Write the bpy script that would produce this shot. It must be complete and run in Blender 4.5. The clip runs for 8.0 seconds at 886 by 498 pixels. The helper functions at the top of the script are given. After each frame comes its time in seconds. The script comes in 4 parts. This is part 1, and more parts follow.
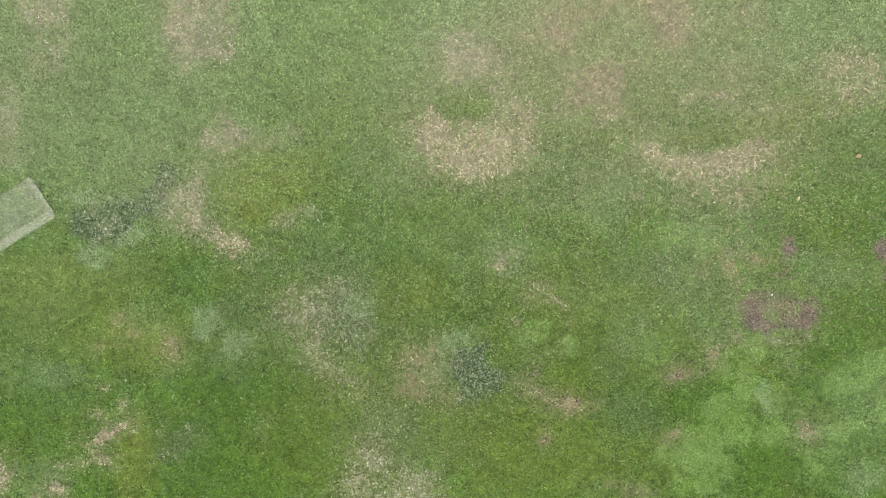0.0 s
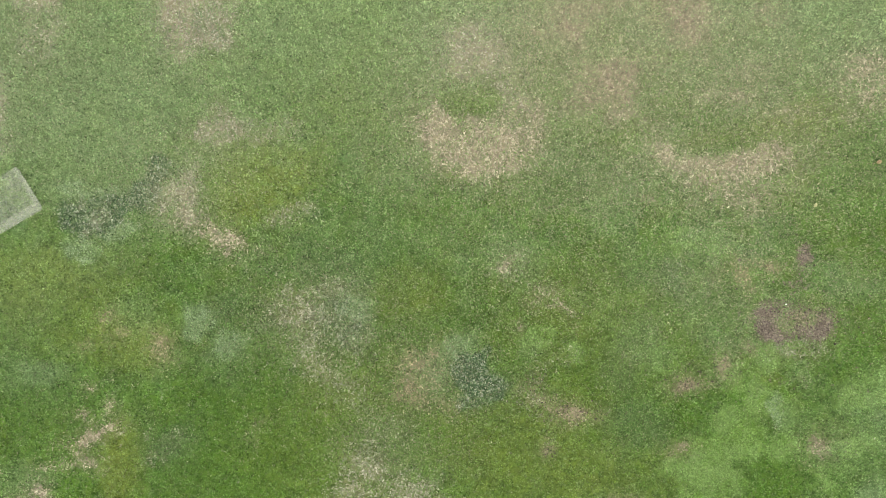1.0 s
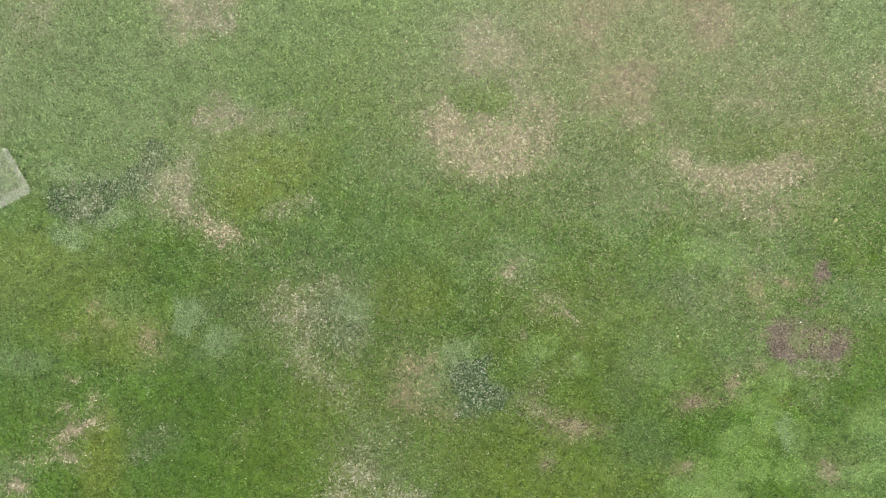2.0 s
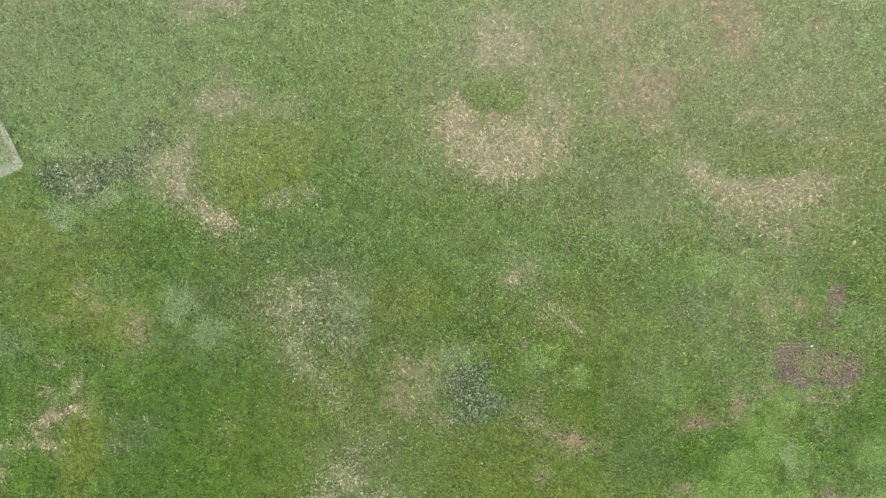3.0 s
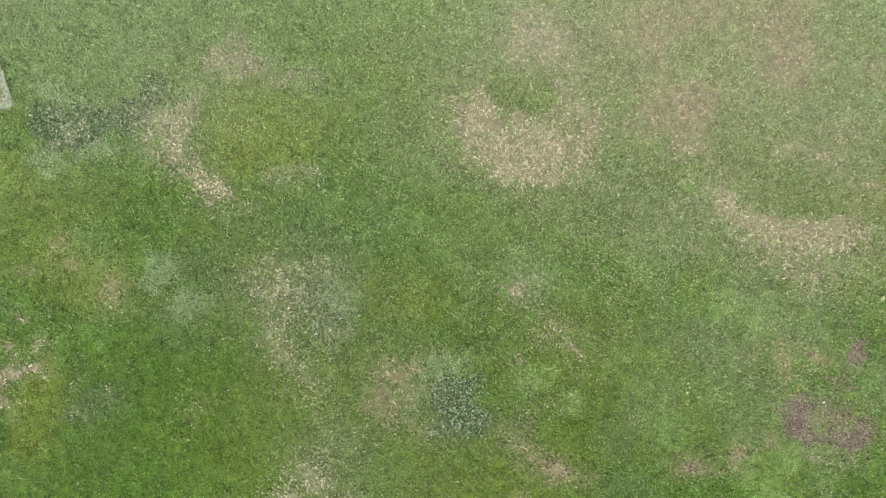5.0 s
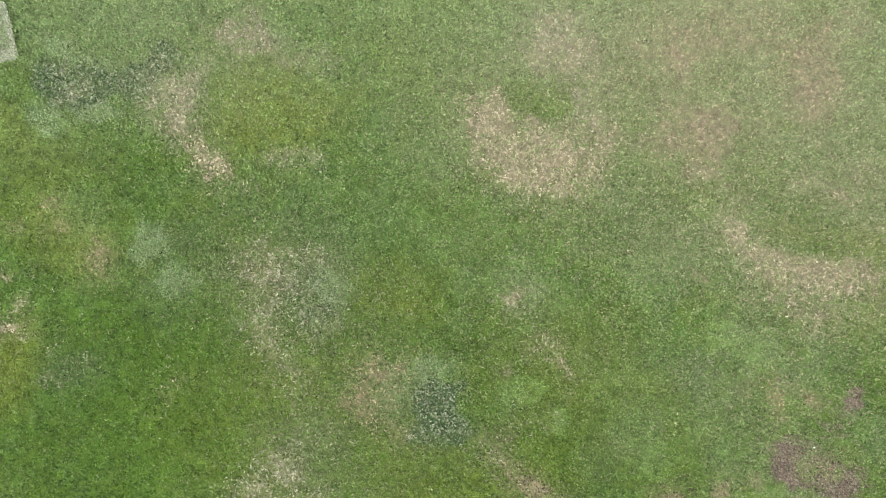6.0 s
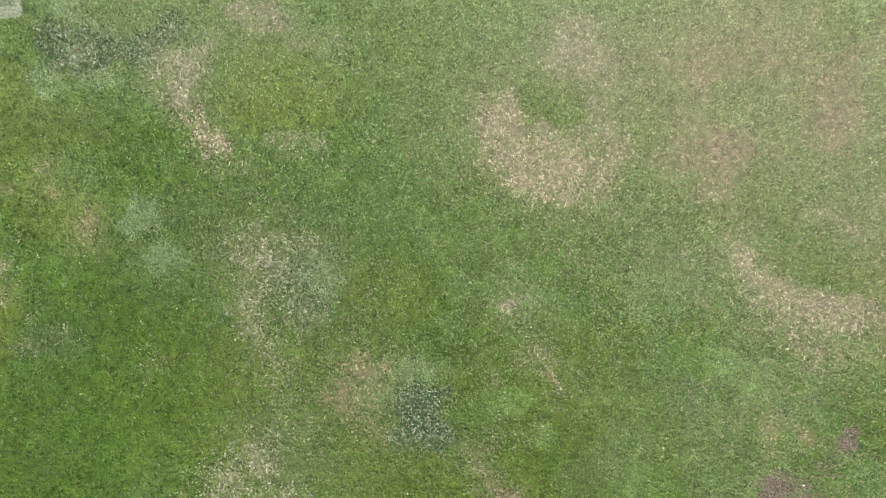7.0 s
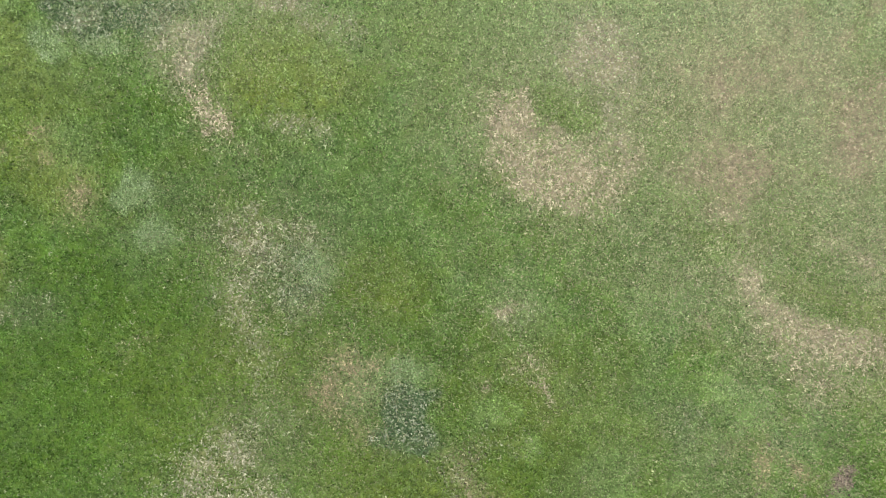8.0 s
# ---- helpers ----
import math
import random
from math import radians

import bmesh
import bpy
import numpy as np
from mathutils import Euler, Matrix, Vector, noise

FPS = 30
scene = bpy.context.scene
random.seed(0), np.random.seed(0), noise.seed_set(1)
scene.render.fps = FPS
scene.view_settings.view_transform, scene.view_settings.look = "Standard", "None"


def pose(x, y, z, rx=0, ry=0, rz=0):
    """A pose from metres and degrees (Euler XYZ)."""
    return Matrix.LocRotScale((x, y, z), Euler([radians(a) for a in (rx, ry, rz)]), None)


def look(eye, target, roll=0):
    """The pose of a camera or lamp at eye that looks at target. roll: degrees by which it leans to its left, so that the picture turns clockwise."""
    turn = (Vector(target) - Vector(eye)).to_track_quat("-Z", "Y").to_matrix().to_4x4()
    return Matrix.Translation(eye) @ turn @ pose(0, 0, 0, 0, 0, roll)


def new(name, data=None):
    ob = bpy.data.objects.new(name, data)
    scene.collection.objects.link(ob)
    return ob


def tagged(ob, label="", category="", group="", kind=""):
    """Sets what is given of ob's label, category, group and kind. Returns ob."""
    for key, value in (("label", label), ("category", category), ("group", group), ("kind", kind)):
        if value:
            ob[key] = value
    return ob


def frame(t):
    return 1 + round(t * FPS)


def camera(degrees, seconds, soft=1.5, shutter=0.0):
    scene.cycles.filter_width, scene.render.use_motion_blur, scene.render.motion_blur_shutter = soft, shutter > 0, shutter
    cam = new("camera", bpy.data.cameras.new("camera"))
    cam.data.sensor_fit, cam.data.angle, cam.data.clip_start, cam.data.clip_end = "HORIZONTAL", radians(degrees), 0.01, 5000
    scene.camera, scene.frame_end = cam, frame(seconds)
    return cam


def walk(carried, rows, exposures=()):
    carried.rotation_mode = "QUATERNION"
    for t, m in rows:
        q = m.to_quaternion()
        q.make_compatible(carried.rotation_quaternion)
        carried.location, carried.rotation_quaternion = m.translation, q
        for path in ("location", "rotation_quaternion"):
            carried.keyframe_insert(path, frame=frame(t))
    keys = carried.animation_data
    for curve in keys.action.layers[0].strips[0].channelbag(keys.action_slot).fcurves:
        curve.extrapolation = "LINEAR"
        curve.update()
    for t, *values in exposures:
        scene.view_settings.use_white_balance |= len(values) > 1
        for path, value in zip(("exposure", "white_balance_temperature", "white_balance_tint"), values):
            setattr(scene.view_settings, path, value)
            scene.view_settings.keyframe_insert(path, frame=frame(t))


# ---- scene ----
# ---------------------------------------------------------------- camera
cam = camera(67.0, 8.0, soft=1.0)
PATH = [
    (0.0, pose(0.000, -0.000, 12.000, 0.47, 0.10, 0.00)),
    (0.5, pose(-0.032, 0.037, 11.763, 0.34, 0.04, 0.67)),
    (1.0, pose(-0.065, 0.072, 11.545, 0.23, -0.02, 1.10)),
    (1.5, pose(-0.100, 0.100, 11.307, 0.15, -0.06, 2.02)),
    (3.0, pose(-0.194, 0.133, 10.711, 0.03, -0.10, 6.59)),
    (3.5, pose(-0.221, 0.131, 10.516, 0.03, -0.14, 7.93)),
    (4.0, pose(-0.239, 0.125, 10.354, 0.03, -0.18, 9.22)),
    (4.5, pose(-0.245, 0.125, 10.182, 0.02, -0.16, 11.25)),
    (6.0, pose(-0.168, 0.211, 9.768, -0.21, 0.26, 19.82)),
    (6.5, pose(-0.152, 0.238, 9.628, -0.30, 0.32, 22.48)),
    (7.0, pose(-0.137, 0.264, 9.498, -0.40, 0.40, 24.79)),
    (7.5, pose(-0.125, 0.282, 9.345, -0.49, 0.48, 27.24)),
    (8.0, pose(-0.119, 0.292, 9.202, -0.53, 0.56, 29.34)),
]
EXPOSURE = 1.20
walk(cam, PATH, exposures=[(0.0, EXPOSURE), (8.0, EXPOSURE)])

# ---------------------------------------------------------------- light: bright overcast day
SUN_ELEVATION, SUN_HEADING = 48.0, 190.0
world = bpy.data.worlds.new("overcast_sky")
scene.world = world
world.use_nodes = True
wn = world.node_tree
sky = wn.nodes.new("ShaderNodeTexSky")
sky.sky_type, sky.sun_disc = "NISHITA", False
sky.sun_elevation, sky.sun_rotation = radians(SUN_ELEVATION), radians(SUN_HEADING)
sky.air_density, sky.dust_density, sky.ozone_density = 1.0, 4.0, 1.0
# a cloud deck greys the blue of the sky
grey = wn.nodes.new("ShaderNodeHueSaturation")
grey.inputs["Saturation"].default_value = 0.35
wn.links.new(sky.outputs["Color"], grey.inputs["Color"])
wn.links.new(grey.outputs["Color"], wn.nodes["Background"].inputs["Color"])
wn.nodes["Background"].inputs["Strength"].default_value = 0.097

sun = new("sun", bpy.data.lights.new("sun", "SUN"))
sun.data.energy, sun.data.angle, sun.data.color = 2.4, radians(6), (1.0, 0.96, 0.9)
e, h = radians(SUN_ELEVATION), radians(SUN_HEADING)
sun.matrix_world = look((0, 0, 0), (-math.cos(e) * math.sin(h), -math.cos(e) * math.cos(h), -math.sin(e)))


# ---------------------------------------------------------------- materials
def material(name, rough=0.7, specular=0.3, colour=None, attribute=None, grain=40.0, spread=0.25, bump=0.0, through_light=0.0):
    """A rough natural surface: a colour, or the mesh's own colour attribute, broken up by noise at two scales."""
    m = bpy.data.materials.new(name)
    m.use_nodes = True
    n, links = m.node_tree.nodes, m.node_tree.links
    bsdf = n["Principled BSDF"]
    bsdf.inputs["Roughness"].default_value = rough
    bsdf.inputs["Specular IOR Level"].default_value = specular
    place = n.new("ShaderNodeTexCoord").outputs["Object"]
    tones = []
    for size, detail in ((grain, 3.0), (grain / 9, 4.0)):
        tex = n.new("ShaderNodeTexNoise")
        tex.inputs["Scale"].default_value, tex.inputs["Detail"].default_value = size, detail
        links.new(place, tex.inputs["Vector"])
        span = n.new("ShaderNodeMapRange")
        span.inputs["From Min"].default_value, span.inputs["From Max"].default_value = 0.3, 0.7
        span.inputs["To Min"].default_value, span.inputs["To Max"].default_value = 1 - spread, 1 + spread
        links.new(tex.outputs["Fac"], span.inputs["Value"])
        tones.append((tex, span))
    if attribute:
        base = n.new("ShaderNodeAttribute")
        base.attribute_name = attribute
    else:
        base = n.new("ShaderNodeRGB")
        base.outputs["Color"].default_value = (*colour, 1)
    both = n.new("ShaderNodeMath")
    both.operation = "MULTIPLY"
    links.new(tones[0][1].outputs["Result"], both.inputs[0])
    links.new(tones[1][1].outputs["Result"], both.inputs[1])
    tint = n.new("ShaderNodeVectorMath")
    tint.operation = "SCALE"
    links.new(base.outputs["Color"], tint.inputs["Vector"])
    links.new(both.outputs["Value"], tint.inputs["Scale"])
    links.new(tint.outputs["Vector"], bsdf.inputs["Base Color"])
    if bump:
        lift = n.new("ShaderNodeBump")
        lift.inputs["Strength"].default_value, lift.inputs["Distance"].default_value = 0.8, bump
        links.new(tones[0][0].outputs["Fac"], lift.inputs["Height"])
        links.new(lift.outputs["Normal"], bsdf.inputs["Normal"])
    if through_light:
        back = n.new("ShaderNodeBsdfTranslucent")
        links.new(tint.outputs["Vector"], back.inputs["Color"])
        mix = n.new("ShaderNodeMixShader")
        mix.inputs["Fac"].default_value = through_light
        links.new(bsdf.outputs["BSDF"], mix.inputs[1])
        links.new(back.outputs["BSDF"], mix.inputs[2])
        links.new(mix.outputs["Shader"], n["Material Output"].inputs["Surface"])
    return m


GROUND = material("earth_and_thatch", 0.95, 0.1, attribute="colour", grain=60, spread=0.3, bump=0.01)
GRASS = material("grass_blade", 0.65, 0.18, attribute="colour", grain=14, spread=0.12, through_light=0.22)
STRAW = material("dead_grass", 0.8, 0.15, attribute="colour", grain=30, spread=0.14, through_light=0.1)
SOIL = material("crumbly_soil", 0.95, 0.1, attribute="colour", grain=70, spread=0.3, bump=0.008)
YELLOW_LEAF = material("yellow_leaf", 0.6, 0.3, colour=(0.42, 0.42, 0.22), grain=60, spread=0.15, through_light=0.15)
TAN_LEAF = material("tan_leaf", 0.65, 0.25, colour=(0.36, 0.27, 0.155), grain=60, spread=0.18, through_light=0.1)
WHITE_PETAL = material("white_petal", 0.6, 0.3, colour=(0.56, 0.58, 0.48), grain=90, spread=0.06)
FLOWER_EYE = material("flower_eye", 0.7, 0.2, colour=(0.60, 0.45, 0.06), grain=120, spread=0.15)
PAPER = material("white_paper_scrap", 0.8, 0.2, colour=(0.78, 0.77, 0.72), grain=50, spread=0.08)
YELLOW_TAPE = material("faded_yellow_tape", 0.6, 0.3, colour=(0.20, 0.25, 0.09), grain=40, spread=0.22)
WHITE_TAPE = material("weathered_white_tape", 0.6, 0.3, colour=(0.27, 0.31, 0.19), grain=40, spread=0.2)


def fleece_material(name, least, most):
    """Thin pale woven cloth through which the grass below shows."""
    m = bpy.data.materials.new(name)
    m.use_nodes = True
    n, links = m.node_tree.nodes, m.node_tree.links
    bsdf = n["Principled BSDF"]
    bsdf.inputs["Base Color"].default_value = (0.54, 0.545, 0.45, 1)
    bsdf.inputs["Roughness"].default_value = 0.85
    clear = n.new("ShaderNodeBsdfTransparent")
    mix = n.new("ShaderNodeMixShader")
    tex = n.new("ShaderNodeTexNoise")
    tex.inputs["Scale"].default_value, tex.inputs["Detail"].default_value = 9.0, 6.0
    links.new(n.new("ShaderNodeTexCoord").outputs["Object"], tex.inputs["Vector"])
    span = n.new("ShaderNodeMapRange")
    span.inputs["From Min"].default_value, span.inputs["From Max"].default_value = 0.3, 0.7
    span.inputs["To Min"].default_value, span.inputs["To Max"].default_value = least, most
    links.new(tex.outputs["Fac"], span.inputs["Value"])
    links.new(span.outputs["Result"], mix.inputs["Fac"])
    links.new(clear.outputs["BSDF"], mix.inputs[1])
    links.new(bsdf.outputs["BSDF"], mix.inputs[2])
    links.new(mix.outputs["Shader"], n["Material Output"].inputs["Surface"])
    return m


FLEECE, FLEECE_HEM = fleece_material("thin_pale_fleece", 0.04, 0.085), fleece_material("doubled_pale_fleece", 0.05, 0.09)

# ---------------------------------------------------------------- the lawn's plan: where it is dry, lush, dark or bare
rng = np.random.default_rng(7)
X0, X1, Y0, Y1, CELL = -9.6, 9.6, -7.6, 7.6, 0.025
GX, GY = np.meshgrid(np.arange(X0, X1, CELL), np.arange(Y0, Y1, CELL), indexing="ij")
LATTICE = rng.random((12, 256, 256))


def value_noise(x, y, size, layer):
    """Smooth noise from 0 to 1 with bumps of that size in metres."""
    c, s = math.cos(1 + 2.4 * layer), math.sin(1 + 2.4 * layer)
    u, v = (c * x - s * y) / size + 1000.0, (s * x + c * y) / size + 1000.0
    i, j = np.floor(u).astype(int), np.floor(v).astype(int)
    a, b = u - i, v - j
    a, b = a * a * (3 - 2 * a), b * b * (3 - 2 * b)
    t = LATTICE[layer]
    i0, i1, j0, j1 = i & 255, (i + 1) & 255, j & 255, (j + 1) & 255
    return (t[i0, j0] * (1 - a) + t[i1, j0] * a) * (1 - b) + (t[i0, j1] * (1 - a) + t[i1, j1] * a) * b


def rough_noise(x, y, size, layer):
    return 0.55 * value_noise(x, y, size, layer) + 0.3 * value_noise(x, y, size * 0.43, layer + 1) + 0.15 * value_noise(x, y, size * 0.19, layer + 2)


WX = GX + 0.22 * (rough_noise(GX, GY, 0.45, 0) - 0.5) + 0.13 * (value_noise(GX, GY, 0.11, 9) - 0.5)
WY = GY + 0.22 * (rough_noise(GX, GY, 0.45, 3) - 0.5) + 0.13 * (value_noise(GX, GY, 0.11, 10) - 0.5)
BREAKUP = 0.35 + 1.3 * rough_noise(GX, GY, 0.14, 6)
FIELD = {k: np.zeros_like(GX) for k in ("dry", "yellow", "pale", "lush", "deep", "blue", "dark", "dead", "soil")}
PATCHES = []
FRINGE = 0.26  # how far a patch frays into single tufts
STRAW_KINDS = ("straw", "pale_straw", "thatch", "orange", "pink", "brown")


def patch(kind, label, lobes):
    """One patch of the lawn, as the union of soft-edged ovals: x, y, half length, half width, turn in degrees, strength (below 0: spared)."""
    keep, spare, fringe = np.ones_like(GX), np.zeros_like(GX), np.zeros_like(GX)
    for x, y, a, b, turn, w in lobes:
        c, s = math.cos(radians(turn)), math.sin(radians(turn))
        u, v = (c * (WX - x) + s * (WY - y)) / a, (c * (WY - y) - s * (WX - x)) / b
        reach, fade = (1.3, 0.6) if kind in ("lush", "weed") or (kind == "pale" and w >= 0.8) else (1.5, 1.0) if kind == "thatch" else (1.5, 1.35) if kind in STRAW_KINDS else (1.6, 1.2)
        r = np.sqrt(u * u + v * v)
        g = np.clip((reach - r) / fade, 0, 1)
        g = g * g * (3 - 2 * g)
        if w > 0:
            keep *= 1 - w * g
            fringe = np.maximum(fringe, FRINGE * (0.7 if kind == "pale_straw" else 1.0) * w * np.clip((2.5 - r) / 1.5, 0, 1))
        else:
            spare = np.maximum(spare, -w * np.clip((1.25 - r) / 0.4, 0, 1))
    ragged = 0.5 * (BREAKUP + 1) if lobes[0][5] < 0.8 and kind in ("yellow", "pale", "lush", "deep", "blue", "dry") else BREAKUP
    weight = (1 - keep) * ragged
    if kind in STRAW_KINDS:
        weight = np.maximum(weight, fringe)
    weight = np.clip(weight * (1 - np.clip(spare, 0, 1)), 0, 1)
    if kind == "weed":
        FIELD["dark"] = 1 - (1 - FIELD["dark"]) * (1 - weight)
    elif kind in FIELD:
        FIELD[kind] = 1 - (1 - FIELD[kind]) * (1 - weight)
    else:
        FIELD["dead"] = 1 - (1 - FIELD["dead"]) * (1 - weight)
    if label or kind == "lush" or (kind == "pale" and lobes[0][5] >= 0.8):
        PATCHES.append((kind, label, lobes, weight))


def sample(field, x, y):
    i = np.clip(((x - X0) / CELL).astype(int), 0, GX.shape[0] - 1)
    j = np.clip(((y - Y0) / CELL).astype(int), 0, GX.shape[1] - 1)
    inside = (x > X0) & (x < X1) & (y > Y0) & (y < Y1)
    return field[i, j] * inside


patch('straw', 'bleached straw-coloured patch of dead grass', [
    (-0.14, 2.14, 0.44, 0.45, 0, 0.92), (-0.21, 2.39, 0.24, 0.20, 0, 0.50), (0.46, 1.85, 0.70, 0.43, 0, 0.95),
    (0.98, 1.80, 0.45, 0.37, 0, 0.68), (0.39, 1.53, 0.60, 0.25, 0, 0.48), (0.60, 1.85, 1.25, 0.70, 0, 0.22),
    (1.26, 2.45, 0.46, 0.40, 20, 0.44), (1.50, 2.15, 0.22, 0.42, 0, 0.32), (-0.67, 2.24, 0.25, 0.22, 0, 0.30),
    (0.40, 2.72, 0.50, 0.34, 0, -1.00)])
patch('thatch', 'thin pinkish grey patch of dead grass tips', [
    (0.34, 3.45, 0.46, 0.42, 0, 0.72), (0.88, 3.20, 0.34, 0.38, 0, 0.42), (0.26, 3.60, 0.76, 0.52, 0, 0.30),
    (1.10, 2.70, 0.25, 0.25, 0, 0.35), (0.95, 3.97, 0.30, 0.20, 0, -0.30)])
patch('straw', 'long bleached band of dead grass', [
    (5.17, 1.68, 0.76, 0.28, 12, 0.80), (4.21, 1.63, 0.63, 0.30, -8, 0.55), (5.54, 1.91, 0.26, 0.13, 15, 0.60),
    (4.86, 1.30, 0.86, 0.38, 0, 0.40), (3.60, 1.88, 0.26, 0.24, 0, 0.50), (5.22, 1.00, 0.61, 0.36, 0, 0.25),
    (5.95, 1.63, 0.41, 0.51, 0, 0.25), (4.69, 2.01, 0.56, 0.17, 10, -0.90)])
patch('straw', 'faded tan patch of dead grass', [
    (7.04, 3.31, 0.39, 0.43, 0, 0.32), (7.65, 3.21, 0.41, 0.47, 0, 0.32), (7.24, 3.13, 0.96, 0.76, 0, 0.28),
    (6.99, 2.63, 0.41, 0.30, 0, 0.15)])
patch('straw', 'faint tan scatter of dead grass tips', [
    (4.91, 2.88, 0.43, 0.18, 0, 0.42), (4.42, 2.81, 0.20, 0.18, 0, 0.36), (5.84, 2.60, 0.39, 0.09, 5, 0.42),
    (4.32, 3.42, 0.28, 0.18, 0, 0.25), (5.21, 3.33, 0.41, 0.30, 0, 0.20)])
patch('straw', 'faint tan scatter of dead grass tips', [
    (3.64, 1.90, 0.24, 0.20, 0, 0.50), (4.10, 1.67, 0.26, 0.16, 0, 0.42), (3.39, 2.27, 0.26, 0.20, 0, 0.28),
    (3.03, 2.47, 0.20, 0.14, 0, 0.35), (2.27, 2.47, 0.41, 0.14, 0, 0.30)])
patch('pale_straw', 'pale scatter of dry grass tips', [
    (-0.97, -3.03, 0.49, 0.34, 0, 0.13), (-1.33, -3.41, 0.41, 0.20, 0, 0.13), (-1.48, -2.44, 0.41, 0.34, 0, 0.15)])
patch('pale_straw', 'pale scatter of dry grass tips', [
    (1.56, -1.94, 0.26, 0.22, 0, 0.14), (1.41, -2.44, 0.26, 0.22, 0, 0.20), (2.07, -1.74, 0.30, 0.20, 0, 0.14),
    (1.21, -0.16, 0.37, 0.34, 0, 0.15)])
patch('straw', 'cream forked streak of dead grass', [
    (-4.42, 0.52, 0.34, 0.20, -25, 0.58), (-3.93, 0.25, 0.39, 0.20, -32, 0.74), (-3.66, 0.13, 0.20, 0.16, -45, 0.52),
    (-4.70, 0.98, 0.22, 0.18, -20, 0.26), (-4.52, 0.80, 0.30, 0.26, -30, 0.24), (-3.31, 0.04, 0.30, 0.12, 0, 0.25)])
patch('pale_straw', 'grey cream scatter of dry grass stems', [
    (-4.47, 0.87, 0.20, 0.43, 10, 0.70), (-4.75, 1.02, 0.26, 0.20, 0, 0.60), (-4.93, 0.74, 0.26, 0.22, 0, 0.40),
    (-4.41, 1.33, 0.18, 0.34, 0, 0.40)])
patch('pale_straw', 'small scatter of dead grass tips', [
    (-2.70, 0.68, 0.30, 0.20, 10, 0.28), (-2.40, 0.80, 0.14, 0.12, 0, 0.25), (-3.00, 0.56, 0.22, 0.10, 0, 0.30)])
patch('pale_straw', 'greyish mottled patch of dry grass', [
    (-2.34, -1.16, 0.61, 0.46, -30, 0.32), (-2.35, -1.80, 0.36, 0.26, -20, 0.38), (-1.92, -2.12, 0.41, 0.22, -30, 0.34),
    (-1.97, -0.60, 0.46, 0.18, 0, 0.35), (-2.70, -0.95, 0.41, 0.41, 0, 0.30), (-1.48, -1.45, 0.34, 0.34, 0, 0.20)])
patch('pale_straw', 'grey and tan patch of dead grass', [
    (-1.07, -3.90, 0.76, 0.36, 0, 0.33), (-1.38, -3.62, 0.46, 0.16, 0, 0.36), (-0.35, -4.15, 0.40, 0.24, 0, 0.36),
    (-0.97, -4.39, 0.95, 0.32, 0, 0.35), (-1.62, -4.16, 0.36, 0.30, 0, 0.34), (-1.07, -4.89, 1.05, 0.46, 0, 0.42)])
patch('thatch', 'grey matted patch of dead turf', [
    (-4.72, 4.26, 0.36, 0.46, 0, 0.95), (-4.62, 3.72, 0.34, 0.24, 0, 0.70), (-4.03, 3.79, 0.30, 0.32, 0, 0.55),
    (-3.98, 4.28, 0.36, 0.36, 0, 0.50), (-4.33, 4.02, 0.41, 0.51, 0, 0.40), (-4.44, 4.79, 0.61, 0.30, 0, 0.50),
    (-4.74, 3.46, 0.30, 0.20, 0, 0.40)])
patch('thatch', 'grey brown worn patch of turf', [
    (-3.95, 2.07, 0.36, 0.26, 0, 0.55), (-3.97, 2.36, 0.22, 0.24, 0, 0.38), (-3.41, 2.02, 0.43, 0.24, 0, 0.30),
    (-4.33, 2.06, 0.18, 0.18, 0, 0.50), (-2.90, 2.14, 0.41, 0.26, 0, 0.25)])
patch('thatch', 'pinkish thin patch of worn turf', [
    (-7.20, 4.43, 0.47, 0.26, 0, 0.60), (-7.10, 3.95, 0.43, 0.38, 0, 0.40), (-7.18, 3.41, 0.34, 0.30, 0, 0.30),
    (-7.08, 4.89, 0.71, 0.35, 0, 0.40)])
patch('thatch', 'grey thin patch of dead turf', [
    (-7.91, 2.70, 0.30, 0.47, 0, 0.36), (-7.88, 2.29, 0.26, 0.32, 0, 0.42), (-7.78, 1.78, 0.36, 0.36, 0, 0.30)])
patch('straw', 'ragged cream cluster of dead grass', [
    (-6.10, -3.24, 0.36, 0.12, 18, 0.95), (-5.82, -3.12, 0.15, 0.08, 15, 0.80), (-6.30, -3.44, 0.15, 0.12, 20, 0.65),
    (-6.18, -3.69, 0.19, 0.16, 0, 0.70)])
patch('straw', 'small cream tuft of dead grass', [
    (-6.97, -4.14, 0.17, 0.14, 0, 0.90), (-6.72, -3.74, 0.26, 0.08, 0, 0.50), (-7.32, -4.44, 0.20, 0.14, 0, 0.40)])
patch('straw', 'small cream tuft of dead grass', [
    (-5.72, -2.71, 0.10, 0.15, -15, 0.60), (-6.18, -2.42, 0.16, 0.12, 0, 0.40), (-6.26, -2.88, 0.18, 0.10, 0, 0.40)])
patch('straw', 'pale scatter of dead grass tips', [
    (-7.93, -3.94, 0.14, 0.34, 0, 0.60), (-8.26, -4.04, 0.30, 0.41, 0, 0.50)])
patch('orange', 'orange brown patch of dry grass', [
    (-4.88, -1.63, 0.18, 0.15, 0, 0.26), (-4.67, -1.89, 0.12, 0.09, 0, 0.32), (-4.82, -1.36, 0.14, 0.14, 0, 0.14)])
patch('orange', 'small orange brown patch of dry grass', [
    (-5.89, -1.26, 0.11, 0.09, 0, 0.42), (-6.24, -1.66, 0.12, 0.11, 0, 0.36), (-5.89, -1.56, 0.14, 0.14, 0, 0.20)])
